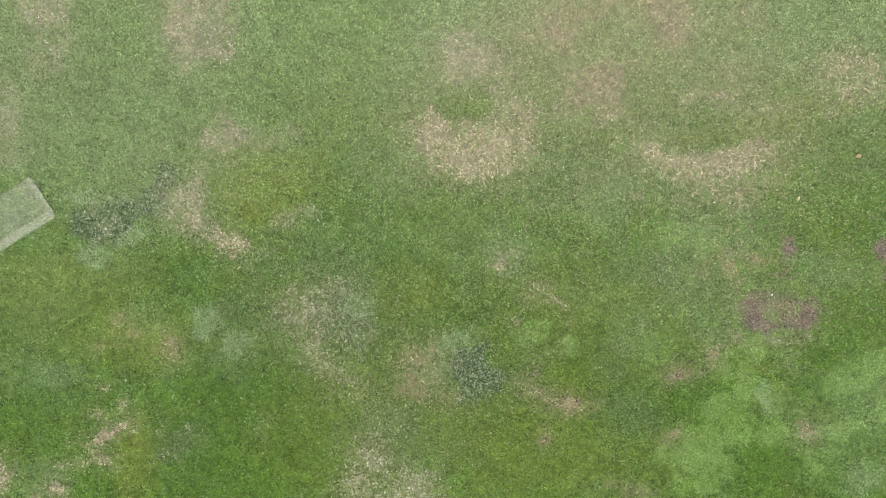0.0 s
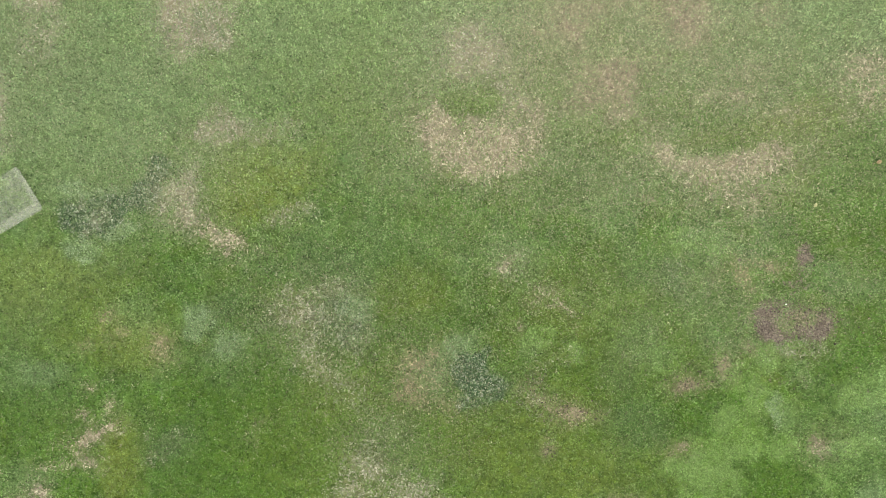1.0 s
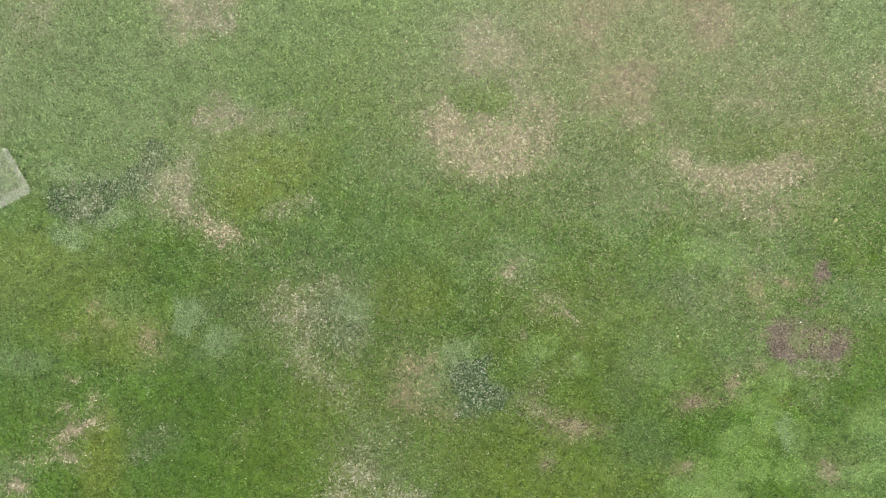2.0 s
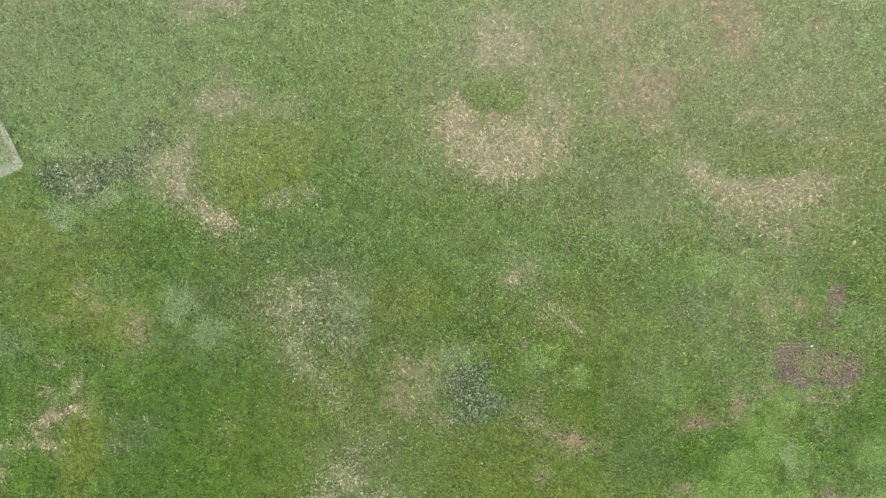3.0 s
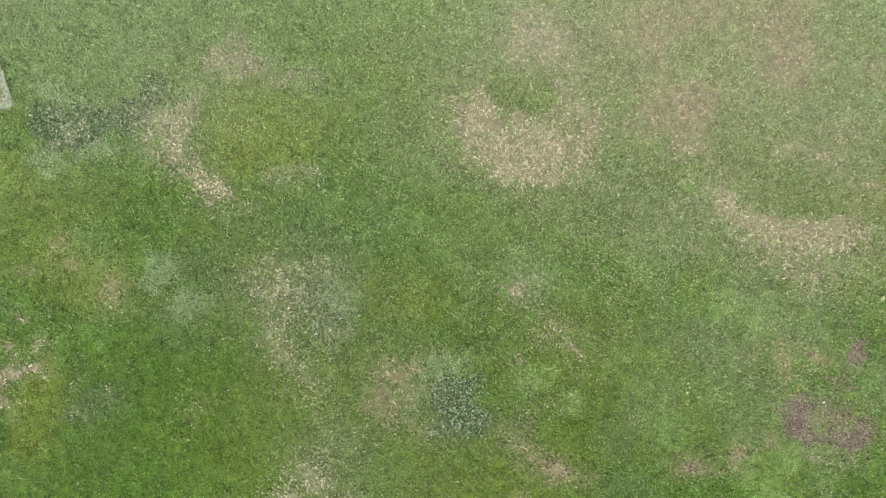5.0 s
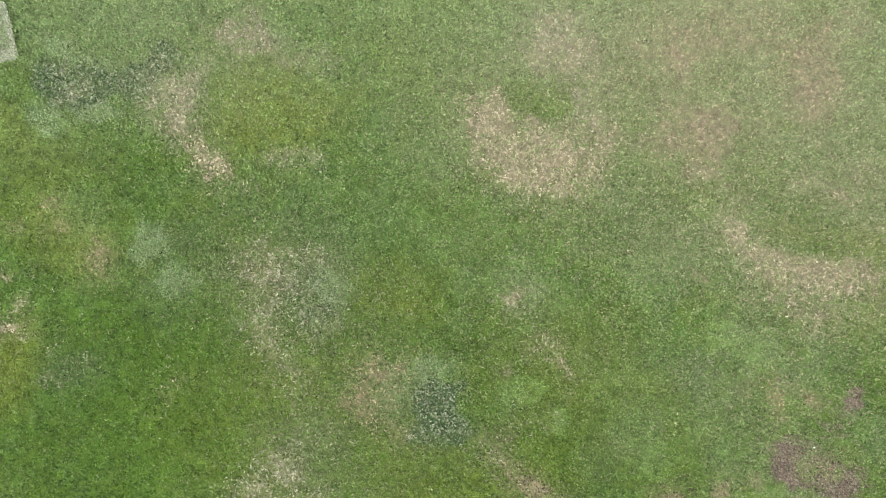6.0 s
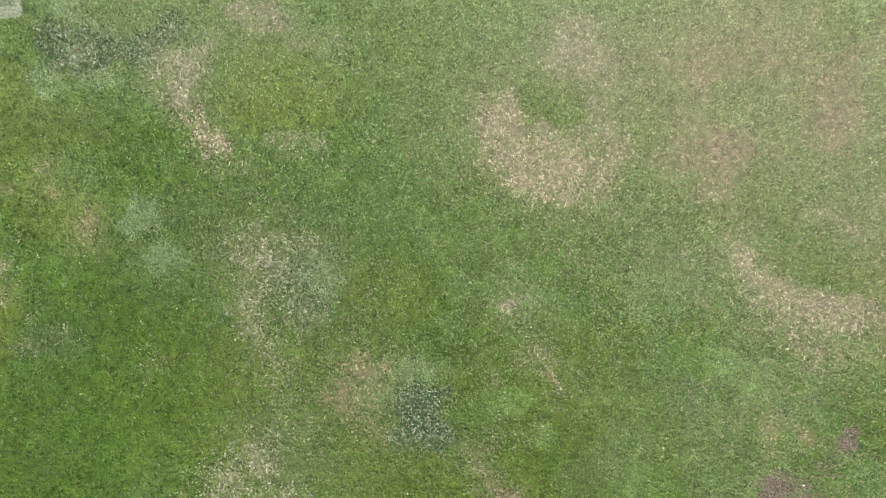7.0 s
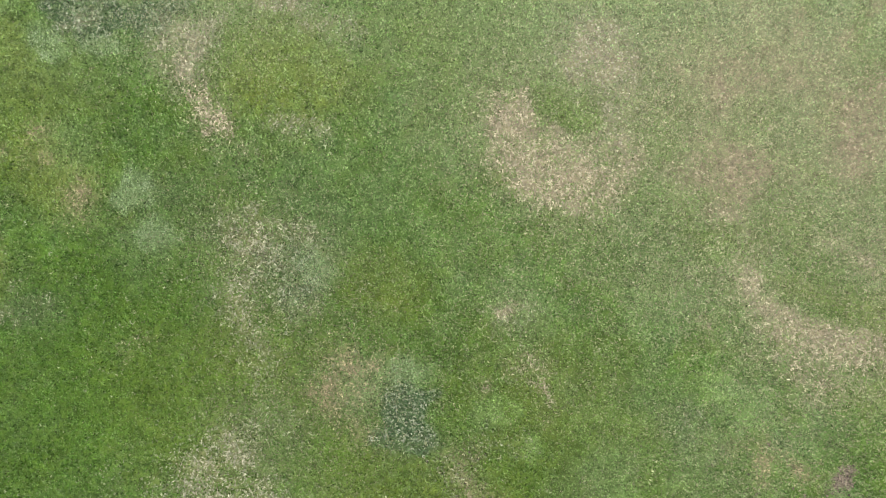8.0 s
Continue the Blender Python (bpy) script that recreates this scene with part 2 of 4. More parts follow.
patch('orange', 'orange tan patch of thinning grass', [
    (-0.42, -2.00, 0.42, 0.38, 0, 0.50), (-0.61, -2.42, 0.28, 0.28, 0, 0.42), (-0.11, -2.58, 0.45, 0.18, 0, 0.32),
    (-0.47, -1.71, 0.30, 0.18, 0, 0.35)])
patch('straw', 'thin streak of dead grass tips', [
    (1.71, -0.65, 0.36, 0.20, -20, 0.30), (2.04, -0.91, 0.18, 0.11, -30, 0.42), (2.21, -1.21, 0.16, 0.10, -40, 0.20),
    (1.46, -0.85, 0.26, 0.15, 0, 0.25)])
patch('straw', 'small pale tuft of dead grass', [
    (0.96, -0.20, 0.11, 0.14, 0, 0.75), (1.05, 0.06, 0.15, 0.08, 0, 0.40)])
patch('pink', 'pinkish brown patch of worn turf', [
    (2.08, -2.66, 0.28, 0.17, -5, 0.85), (2.22, -2.74, 0.20, 0.13, 0, 0.55), (1.74, -2.54, 0.16, 0.10, 0, 0.28),
    (1.78, -3.29, 0.12, 0.12, 0, 0.55)])
# the dark crumbs added to this worn turf stand for shaded pits
patch('pink', 'thin worn turf with shaded pits shown as dark crumbs', [
    (1.41, -2.26, 0.26, 0.22, 0, 0.28), (1.68, -2.44, 0.20, 0.14, 0, 0.30), (2.58, -2.77, 0.18, 0.12, 0, 0.25)])
patch('pink', 'reddish brown patch of worn turf', [
    (4.21, -2.12, 0.26, 0.15, 10, 0.85), (4.84, -1.83, 0.14, 0.22, 0, 0.75), (4.59, -2.07, 0.20, 0.12, 0, 0.35)])
patch('brown', 'wide brown patch of thin worn turf', [
    (2.58, 3.00, 0.65, 0.47, 0, 0.52), (3.00, 3.15, 0.30, 0.28, 0, 0.85), (2.98, 2.80, 0.26, 0.26, 0, 0.50),
    (2.93, 2.42, 0.28, 0.16, 0, 0.45), (2.17, 2.64, 0.30, 0.24, 0, 0.30)])
patch('brown', 'brown pink patch of thin worn turf', [
    (3.95, 4.35, 0.40, 0.34, 0, 0.85), (4.10, 3.86, 0.36, 0.28, 0, 0.62), (4.40, 4.17, 0.46, 0.35, 0, 0.35),
    (3.90, 4.93, 0.51, 0.41, 0, 0.45)])
patch('brown', 'faint brown patch of thin turf', [
    (2.83, 4.46, 0.38, 0.22, 0, 0.40), (2.27, 4.27, 0.46, 0.26, 0, 0.30), (1.87, 3.87, 0.41, 0.14, 0, 0.45),
    (1.41, 3.87, 0.22, 0.09, 0, 0.50), (5.42, 4.27, 0.36, 0.32, 0, 0.40), (3.57, 3.41, 0.24, 0.26, 0, 0.35)])
patch('brown', 'faint brown patch of thin turf', [
    (2.69, 3.02, 0.17, 0.34, 29, 0.60), (4.14, 4.28, 0.34, 0.23, 29, 0.55), (2.08, 4.01, 0.31, 0.39, 29, 0.50),
    (2.47, 4.58, 0.31, 0.31, 0, 0.35), (1.57, 4.29, 0.31, 0.23, 29, 0.30)])
patch('brown', 'reddish brown patch of thin turf', [
    (2.95, 4.50, 0.26, 0.14, 29, 0.60), (2.50, 5.21, 0.19, 0.39, 29, 0.45), (1.96, 5.00, 0.31, 0.31, 0, 0.35),
    (3.25, 5.37, 0.19, 0.23, 29, 0.50), (3.38, 5.92, 0.23, 0.14, 29, 0.50)])
patch('orange', 'orange tan patch of dry grass', [
    (5.12, -0.18, 0.20, 0.18, 0, 0.62), (5.22, -0.42, 0.18, 0.10, 0, 0.60), (5.66, -0.11, 0.16, 0.14, 0, 0.55),
    (5.40, 0.01, 0.20, 0.10, 0, 0.30), (4.69, -0.30, 0.20, 0.30, 0, 0.20)])
patch('pale_straw', 'pale scatter of dry grass tips', [
    (-4.74, -3.36, 0.30, 0.14, 0, 0.09), (-4.46, -3.21, 0.10, 0.09, 0, 0.14), (-5.09, -3.18, 0.10, 0.10, 0, 0.19),
    (-4.97, -3.61, 0.18, 0.08, 0, 0.20)])
patch('straw', 'faint scatter of dry grass tips', [
    (-3.18, -2.95, 0.18, 0.10, 0, 0.24), (-3.30, -3.18, 0.16, 0.14, 0, 0.14)])
patch('brown', 'grey brown worn spot of turf', [
    (6.45, -3.17, 0.24, 0.22, 0, 0.60), (6.60, -3.24, 0.14, 0.16, 0, 0.45)])
patch('brown', 'grey brown worn spot of turf', [
    (4.08, -3.28, 0.24, 0.14, 0, 0.50), (3.47, -4.26, 0.32, 0.14, 0, 0.40), (3.07, -4.13, 0.20, 0.12, 0, 0.30)])
patch('thatch', 'pale scatter of dry weed stems', [
    (6.16, -1.51, 0.41, 0.16, 0, 0.35), (6.20, -1.91, 0.14, 0.26, 0, 0.20), (3.94, -0.30, 0.34, 0.34, 0, 0.12)])
patch('orange', 'orange brown patch of dry grass', [
    (-5.86, -1.21, 0.17, 0.11, 29, 0.60), (-4.87, -1.70, 0.23, 0.26, 29, 0.45), (-5.56, -1.42, 0.16, 0.16, 0, 0.30)])
patch('dry', '', [
    (3.19, 3.66, 2.84, 1.52, 0, 0.24), (4.81, 2.85, 1.92, 1.01, 0, 0.24), (0.55, 2.04, 2.63, 1.72, 0, 0.20),
    (-5.96, 3.06, 2.63, 1.72, 0, 0.07), (5.41, 1.32, 2.23, 1.11, 0, 0.16), (-1.07, -1.92, 1.92, 1.22, 0, 0.14),
    (1.15, -0.30, 1.62, 1.11, 0, 0.10), (2.17, 1.22, 1.22, 0.71, 0, 0.16), (-2.29, -1.11, 1.32, 0.91, 0, 0.14),
    (-0.87, -3.13, 1.22, 0.71, 0, 0.16), (-4.63, 1.22, 1.22, 0.91, 0, 0.20), (5.60, -0.50, 1.11, 0.71, 0, 0.12)])
patch('dry', '', [
    (2.40, 4.54, 2.02, 1.17, 29, 0.30), (6.40, 1.20, 1.60, 1.60, 0, 0.12), (7.20, -0.60, 0.90, 0.90, 0, 0.10)])
patch('yellow', '', [
    (-3.36, 1.12, 0.81, 0.56, 10, 0.95), (-2.80, 1.43, 0.61, 0.46, 0, 0.60), (-3.61, 1.53, 0.51, 0.41, 0, 0.50)])
patch('yellow', '', [
    (-5.52, -3.68, 0.36, 0.71, 0, 0.75), (-7.36, -0.50, 0.81, 0.51, 0, 0.35), (-6.65, -1.11, 1.32, 0.71, 0, 0.35),
    (-5.58, -1.63, 0.71, 0.43, 0, 0.60), (0.36, 2.65, 0.45, 0.26, 0, 0.40), (4.96, 2.22, 0.81, 0.22, 8, 0.40),
    (5.92, 2.39, 0.51, 0.25, 0, 0.40), (-0.62, -0.70, 0.61, 0.41, 0, 0.45), (-1.88, -2.42, 0.61, 0.41, 0, 0.30),
    (1.55, -3.43, 1.32, 0.61, 0, 0.35), (-2.29, -3.53, 1.11, 0.91, 0, 0.25), (2.47, -0.20, 0.61, 0.51, 0, 0.25),
    (2.26, -2.52, 0.61, 0.41, 0, 0.30), (6.43, 2.44, 0.51, 0.51, 0, 0.30), (5.65, -1.91, 0.30, 0.20, 0, 0.30)])
patch('pale', '', [
    (-0.16, -2.02, 0.30, 0.41, 0, 0.40), (-6.95, -2.14, 0.43, 0.22, 0, 0.55), (4.49, 0.26, 0.61, 0.30, 0, 0.30),
    (2.77, 1.02, 0.47, 0.57, 0, 0.45), (-5.95, 2.14, 2.33, 1.22, 0, 0.35), (-6.66, 1.07, 0.41, 0.20, 0, 0.35),
    (-6.47, 3.36, 2.23, 1.32, 0, 0.30), (0.34, 0.21, 0.81, 0.51, 0, 0.20), (-7.59, 4.28, 1.22, 0.91, 0, 0.30),
    (1.15, 0.11, 0.51, 0.41, 0, 0.30), (3.38, -1.41, 0.41, 0.41, 0, 0.35), (-2.30, 4.17, 1.62, 0.71, 0, 0.22),
    (6.92, -0.30, 0.61, 0.34, 0, 0.35)])
patch('lush', '', [
    (5.57, -1.66, 0.26, 0.26, 0, 0.80), (5.16, -2.02, 0.30, 0.24, 0, 0.60), (5.45, -2.40, 0.24, 0.30, 0, 0.75),
    (4.96, -2.80, 0.34, 0.28, 0, 0.75), (4.68, -3.31, 0.36, 0.30, 0, 0.85), (4.41, -3.65, 0.34, 0.26, 0, 0.80),
    (4.91, -3.79, 0.34, 0.24, 0, 0.80), (5.29, -3.10, 0.24, 0.34, 0, 0.70), (5.88, -2.72, 0.24, 0.30, 0, 0.90),
    (5.86, -3.20, 0.26, 0.26, 0, 0.70), (4.50, -4.10, 0.41, 0.20, 0, 0.70), (4.08, -3.61, 0.24, 0.20, 0, 0.50)])
patch('lush', '', [
    (7.33, -2.20, 0.34, 0.30, 0, 0.80), (7.67, -1.96, 0.26, 0.22, 0, 0.80), (7.04, -2.36, 0.24, 0.20, 0, 0.55),
    (7.01, -3.17, 0.38, 0.15, 15, 1.00), (7.29, -3.04, 0.20, 0.14, 0, 0.80), (7.79, -2.74, 0.18, 0.24, 0, 0.70),
    (6.60, -3.75, 0.10, 0.26, 15, 0.60), (6.90, -3.53, 0.22, 0.12, 0, 0.50), (4.04, 0.31, 0.22, 0.22, 0, 0.80),
    (4.65, 0.21, 0.41, 0.22, 0, 0.35), (1.56, -1.41, 0.34, 0.18, 0, 0.55), (2.21, -1.66, 0.16, 0.18, 0, 0.55),
    (3.83, -1.69, 0.26, 0.28, 0, 0.45), (4.00, 3.51, 0.20, 0.10, 0, 0.50)])
patch('pale', '', [
    (7.66, -3.93, 0.41, 0.26, 0, 0.60), (7.35, -4.13, 0.30, 0.20, 0, 0.70), (5.90, -2.74, 0.20, 0.26, 0, 0.50),
    (6.96, -3.18, 0.34, 0.12, 15, 0.50), (3.68, -1.71, 0.20, 0.20, 0, 0.30), (7.67, -1.96, 0.20, 0.16, 0, 0.30)])
patch('deep', '', [
    (5.76, -3.41, 0.34, 0.20, 15, 0.70), (6.05, -3.68, 0.30, 0.26, 0, 0.60), (6.86, -1.81, 0.34, 0.24, 0, 0.60),
    (6.76, -2.27, 0.16, 0.24, 0, 0.40), (7.66, -3.37, 0.26, 0.16, 0, 0.60), (6.37, -2.60, 0.20, 0.34, 0, 0.40),
    (5.49, -3.93, 0.41, 0.26, 0, 0.50), (3.48, -2.52, 0.61, 0.61, 0, 0.30), (4.28, -2.52, 0.30, 0.41, 0, 0.40)])
patch('deep', '', [
    (7.23, 1.22, 0.91, 1.32, 0, 0.35), (7.22, -1.21, 0.71, 0.61, 0, 0.60), (6.70, -3.53, 0.61, 0.30, 10, 0.60),
    (5.69, -3.83, 0.51, 0.41, 0, 0.50), (-4.62, -0.30, 1.52, 0.51, 0, 0.30), (-7.04, -3.13, 1.22, 0.91, 0, 0.40),
    (-3.40, -2.42, 1.22, 0.61, 0, 0.40), (-4.11, -3.94, 1.32, 0.61, 0, 0.35), (2.16, -2.02, 0.91, 0.51, 0, 0.30),
    (3.18, -1.11, 0.81, 0.81, 0, 0.25), (-0.27, 0.51, 1.62, 0.61, 0, 0.30), (4.59, -2.32, 0.51, 0.51, 0, 0.35),
    (5.31, 2.03, 0.61, 0.15, 10, 0.50), (-7.76, -1.21, 0.61, 0.71, 0, 0.40), (7.72, -2.42, 0.30, 0.61, 0, 0.40)])
patch('deep', '', [
    (0.95, -2.12, 0.61, 0.61, 0, 0.20), (6.02, 3.00, 0.61, 0.22, 0, 0.35), (3.59, 2.95, 0.41, 0.20, 0, 0.40)])
patch('deep', '', [
    (-3.64, -3.75, 2.02, 1.55, 29, 0.55), (-4.23, -3.18, 1.24, 0.62, 29, 0.40), (-3.57, -5.34, 1.24, 0.70, 29, 0.50),
    (0.38, -2.92, 0.54, 0.31, 29, 0.30), (3.71, 5.18, 0.31, 0.47, 29, 0.60), (3.31, 5.58, 0.12, 0.20, 29, 0.50)])
patch('blue', '', [
    (0.60, -2.22, 0.61, 0.61, 0, 0.35), (-5.74, 0.72, 1.11, 0.51, 10, 0.35), (-1.89, -0.35, 0.81, 0.51, 0, 0.50),
    (-4.92, -3.43, 0.76, 0.61, 0, 0.25), (-3.61, -1.11, 0.61, 0.61, 0, 0.50), (-4.28, 3.97, 0.30, 0.28, 0, 0.35),
    (-1.53, -1.36, 0.26, 0.30, 0, 0.60), (-0.87, 1.83, 0.71, 0.61, 0, 0.25), (3.99, -0.30, 0.41, 0.36, 0, 0.40),
    (3.02, -1.91, 0.36, 0.47, 0, 0.75), (3.37, -2.92, 0.51, 0.45, 0, 0.60), (2.37, 1.63, 0.61, 0.41, 0, 0.50),
    (1.76, 1.02, 0.71, 0.30, 0, 0.40), (-3.91, -1.92, 0.71, 0.41, 0, 0.40), (-7.36, -1.41, 0.51, 0.51, 0, 0.35)])
patch('blue', '', [
    (-6.85, -2.52, 0.61, 0.61, 0, 0.35), (-1.79, 0.41, 0.81, 0.61, 0, 0.30), (-5.14, 2.85, 0.51, 0.51, 0, 0.30),
    (5.42, 3.15, 0.71, 0.61, 0, 0.30), (-0.97, -3.33, 0.81, 0.41, 0, 0.45), (0.34, -3.63, 0.61, 0.41, 0, 0.25),
    (-5.43, -0.30, 0.51, 0.41, 0, 0.30), (-2.90, -0.09, 0.61, 0.41, 0, 0.35), (7.84, 2.03, 0.51, 0.71, 0, 0.20),
    (-0.67, 1.12, 0.51, 0.41, 0, 0.30)])
patch('blue', '', [
    (-7.30, 3.50, 0.90, 1.30, 0, 0.40), (-4.00, 4.20, 0.60, 0.50, 0, 0.40), (-3.70, 2.20, 0.60, 0.40, 0, 0.35),
    (-4.68, -3.35, 0.47, 0.23, 29, 0.40), (-1.78, -1.45, 0.47, 0.47, 0, 0.30), (-0.47, -1.87, 0.31, 0.23, 29, 0.20)])
patch('deep', '', [
    (-4.16, 1.22, 0.07, 0.61, 8, 0.90), (-4.00, 0.53, 0.30, 0.08, -30, 0.60), (0.36, 2.49, 0.34, 0.10, 0, 0.80)])
patch('soil', 'bare patch of crumbly purplish brown soil', [
    (5.50, -0.96, 0.19, 0.20, 0, 0.90), (5.60, -1.23, 0.28, 0.13, -15, 0.95), (6.06, -1.03, 0.46, 0.18, -5, 0.14),
    (6.26, -1.26, 0.36, 0.12, 0, 0.75), (6.53, -1.06, 0.16, 0.18, 0, 0.85), (6.01, -0.80, 0.30, 0.12, 0, 0.16)])
patch('soil', 'small bare patch of purplish brown soil', [
    (6.15, 0.15, 0.12, 0.18, 0, 0.85), (6.11, -0.11, 0.14, 0.14, 0, 0.25)])
patch('soil', 'small bare patch of purplish brown soil', [
    (7.85, 0.05, 0.13, 0.22, 0, 0.85), (7.89, -0.40, 0.16, 0.20, 0, 0.30)])
patch('soil', 'small bare patch of greyish brown soil', [
    (6.04, -0.44, 0.13, 0.08, 0, 0.34), (5.70, -0.75, 0.20, 0.12, 0, 0.25)])
patch('weed', 'dark green weed patch with pale dry stems', [
    (0.46, -2.07, 0.30, 0.45, 18, 1.00), (0.78, -2.26, 0.32, 0.26, -30, 0.85), (0.46, -2.54, 0.32, 0.12, 0, 0.60),
    (0.67, -1.66, 0.09, 0.18, -25, 0.70), (1.00, -2.36, 0.16, 0.12, 0, 0.20)])
patch('weed', 'dark green weed patch with pale dry stems', [
    (-6.09, 0.55, 0.53, 0.37, 15, 0.82), (-6.50, 0.65, 0.22, 0.24, 0, 0.60), (-5.59, 0.75, 0.37, 0.22, 25, 0.90),
    (-5.23, 1.00, 0.24, 0.34, -15, 0.95), (-5.03, 1.46, 0.20, 0.24, 0, 0.90), (-5.79, 0.50, 0.41, 0.16, 25, 0.70)])
patch('pale_straw', 'greyish white tufts of dry weed stems', [
    (-6.30, 0.78, 0.11, 0.13, 0, 0.30), (-6.02, 0.48, 0.20, 0.17, 0, 0.38), (-6.17, 0.23, 0.13, 0.09, 0, 0.36),
    (-5.08, 1.03, 0.12, 0.08, 0, 0.46), (-5.89, 0.70, 0.10, 0.10, 0, 0.20)])
patch('weed', 'dark green weed patch with pale dry stems', [
    (-4.23, 3.92, 0.28, 0.26, 0, 0.60), (-3.97, 3.67, 0.20, 0.16, 0, 0.40)])
patch('weed', 'faint dark weed patch with pale stems', [
    (-4.72, -3.33, 0.51, 0.30, 0, 0.07), (-4.92, -3.58, 0.30, 0.22, 0, 0.08)])
patch('weed', 'faint dark weed patch with pale stems', [
    (-1.89, -1.11, 0.51, 0.41, 0, 0.35), (-1.58, -1.41, 0.22, 0.22, 0, 0.40)])
patch('weed', 'faint dark weed patch with pale stems', [
    (3.97, -0.28, 0.28, 0.26, 0, 0.20)])
# broad washes: paler northern turf, with part of its brighter light put into colour
patch('pale', '', [
    (-5.96, 3.77, 3.34, 1.32, 0, 0.40), (-1.69, 3.97, 2.23, 1.11, 0, 0.22), (-0.87, 3.15, 1.62, 0.81, 0, 0.20),
    (3.69, 3.97, 3.04, 1.11, 0, 0.15), (-6.76, 1.83, 1.72, 1.11, 0, 0.35), (6.74, 3.96, 1.52, 0.81, 0, 0.35)])
patch('pale', '', [
    (2.21, 4.87, 2.02, 0.78, 29, 0.30), (3.79, 3.64, 0.93, 1.09, 29, 0.20), (-0.14, 3.56, 1.24, 0.62, 29, 0.30),
    (-4.89, 0.91, 1.55, 0.62, 29, 0.20)])
patch('dry', '', [
    (5.11, 3.00, 0.61, 0.41, 0, 0.25), (5.77, 2.59, 0.41, 0.18, 10, 0.30), (4.60, 2.85, 0.61, 0.41, 0, 0.15),
    (1.46, 3.66, 0.81, 0.61, 0, 0.20), (-0.87, 3.05, 0.30, 0.61, 0, 0.12), (3.38, 1.53, 0.61, 0.61, 0, 0.12)])
patch('pale', '', [
    (-7.78, 2.45, 0.56, 0.91, 0, 0.50), (-0.87, 0.21, 0.71, 0.41, 0, 0.15), (3.69, 1.53, 0.71, 0.51, 0, 0.20),
    (5.11, 3.05, 0.71, 0.41, 0, 0.25), (-3.21, 3.97, 0.61, 0.41, 0, 0.30), (-5.33, -1.11, 0.41, 0.30, 0, 0.20),
    (-7.66, -2.12, 0.61, 0.41, 0, 0.30), (-0.67, 1.53, 0.41, 0.41, 0, 0.20), (-7.34, -4.04, 0.61, 0.41, 0, 0.40)])
patch('pale', '', [
    (-4.33, -1.22, 0.26, 0.23, 29, 0.50), (-1.57, -0.88, 0.31, 0.31, 0, 0.40), (1.95, 1.90, 0.62, 0.47, 29, 0.20),
    (4.59, 0.36, 0.23, 0.39, 29, 0.30), (4.14, 0.38, 0.23, 0.14, 29, 0.40), (1.46, -1.50, 0.23, 0.23, 0, 0.30),
    (0.31, -1.52, 0.31, 0.12, 29, 0.40)])
patch('yellow', '', [
    (-7.36, -0.50, 1.11, 0.51, 0, 0.30), (-6.65, -0.70, 1.22, 0.61, 0, 0.25), (-6.15, -0.30, 0.81, 0.41, 0, 0.20)])
patch('pale', '', [
    (-7.16, -0.30, 1.32, 0.71, 0, 0.20), (-7.36, -1.11, 0.91, 0.51, 0, 0.15), (7.21, -3.12, 0.91, 0.91, 0, 0.34),
    (7.61, -2.52, 0.51, 0.61, 0, 0.36), (2.27, 4.32, 0.71, 0.41, 0, 0.30), (-6.46, 1.53, 1.22, 0.61, 0, 0.25)])
patch('deep', '', [
    (-1.89, 0.01, 1.62, 0.91, 0, 0.20), (-0.87, -2.52, 2.03, 1.22, 0, 0.18), (2.97, -2.12, 0.91, 0.61, 0, 0.25),
    (0.65, -1.11, 1.42, 0.71, 0, 0.15)])
patch('pink', 'pinkish dry grass edging bare soil', [
    (6.06, -0.98, 0.61, 0.24, -5, 0.45), (5.20, -1.11, 0.16, 0.30, 0, 0.25), (5.20, -1.51, 0.20, 0.16, 0, 0.30)])
patch('straw', 'tiny curl of pale dry grass', [
    (1.27, -1.23, 0.08, 0.08, 0, 0.60)])
patch('straw', 'faint scatter of dry grass tips', [
    (3.48, 1.02, 0.12, 0.07, 0, 0.50), (4.24, 1.00, 0.14, 0.08, 0, 0.30)])
patch('dry', '', [
    (3.68, 0.31, 1.62, 1.22, 0, 0.12), (4.69, -1.11, 1.62, 0.91, 0, 0.10)])
patch('pale', '', [
    (3.69, 0.51, 1.22, 0.91, 0, 0.10), (5.00, -1.11, 0.91, 0.61, 0, 0.25), (3.08, -0.70, 0.81, 0.61, 0, 0.15),
    (4.29, -0.70, 0.61, 0.51, 0, 0.15), (5.20, 0.31, 0.61, 0.41, 0, 0.20)])
patch('deep', '', [
    (0.75, -0.20, 2.33, 1.11, 0, 0.22), (2.17, 1.22, 0.91, 0.61, 0, 0.30), (0.95, 0.72, 1.62, 0.51, 0, 0.20),
    (-2.29, -3.13, 2.03, 1.11, 0, 0.20), (2.47, -1.71, 0.81, 0.61, 0, 0.20)])
patch('pale', '', [
    (-4.34, -1.24, 0.20, 0.30, 0, 1.00), (-3.66, -1.54, 0.26, 0.20, 20, 0.70), (-6.29, -0.01, 0.34, 0.18, 0, 0.80),
    (-5.62, 0.30, 0.34, 0.11, 22, 0.80), (-5.80, 1.03, 0.45, 0.09, 8, 0.70), (-6.46, 1.06, 0.22, 0.12, 0, 0.70),
    (-1.60, -0.91, 0.30, 0.24, 0, 0.80), (0.14, -1.61, 0.30, 0.20, 0, 0.70), (5.72, -2.60, 0.12, 0.36, 0, 0.75),
    (-4.01, -1.11, 0.14, 0.18, 0, 0.40), (-3.93, -1.76, 0.20, 0.14, 0, 0.50)])
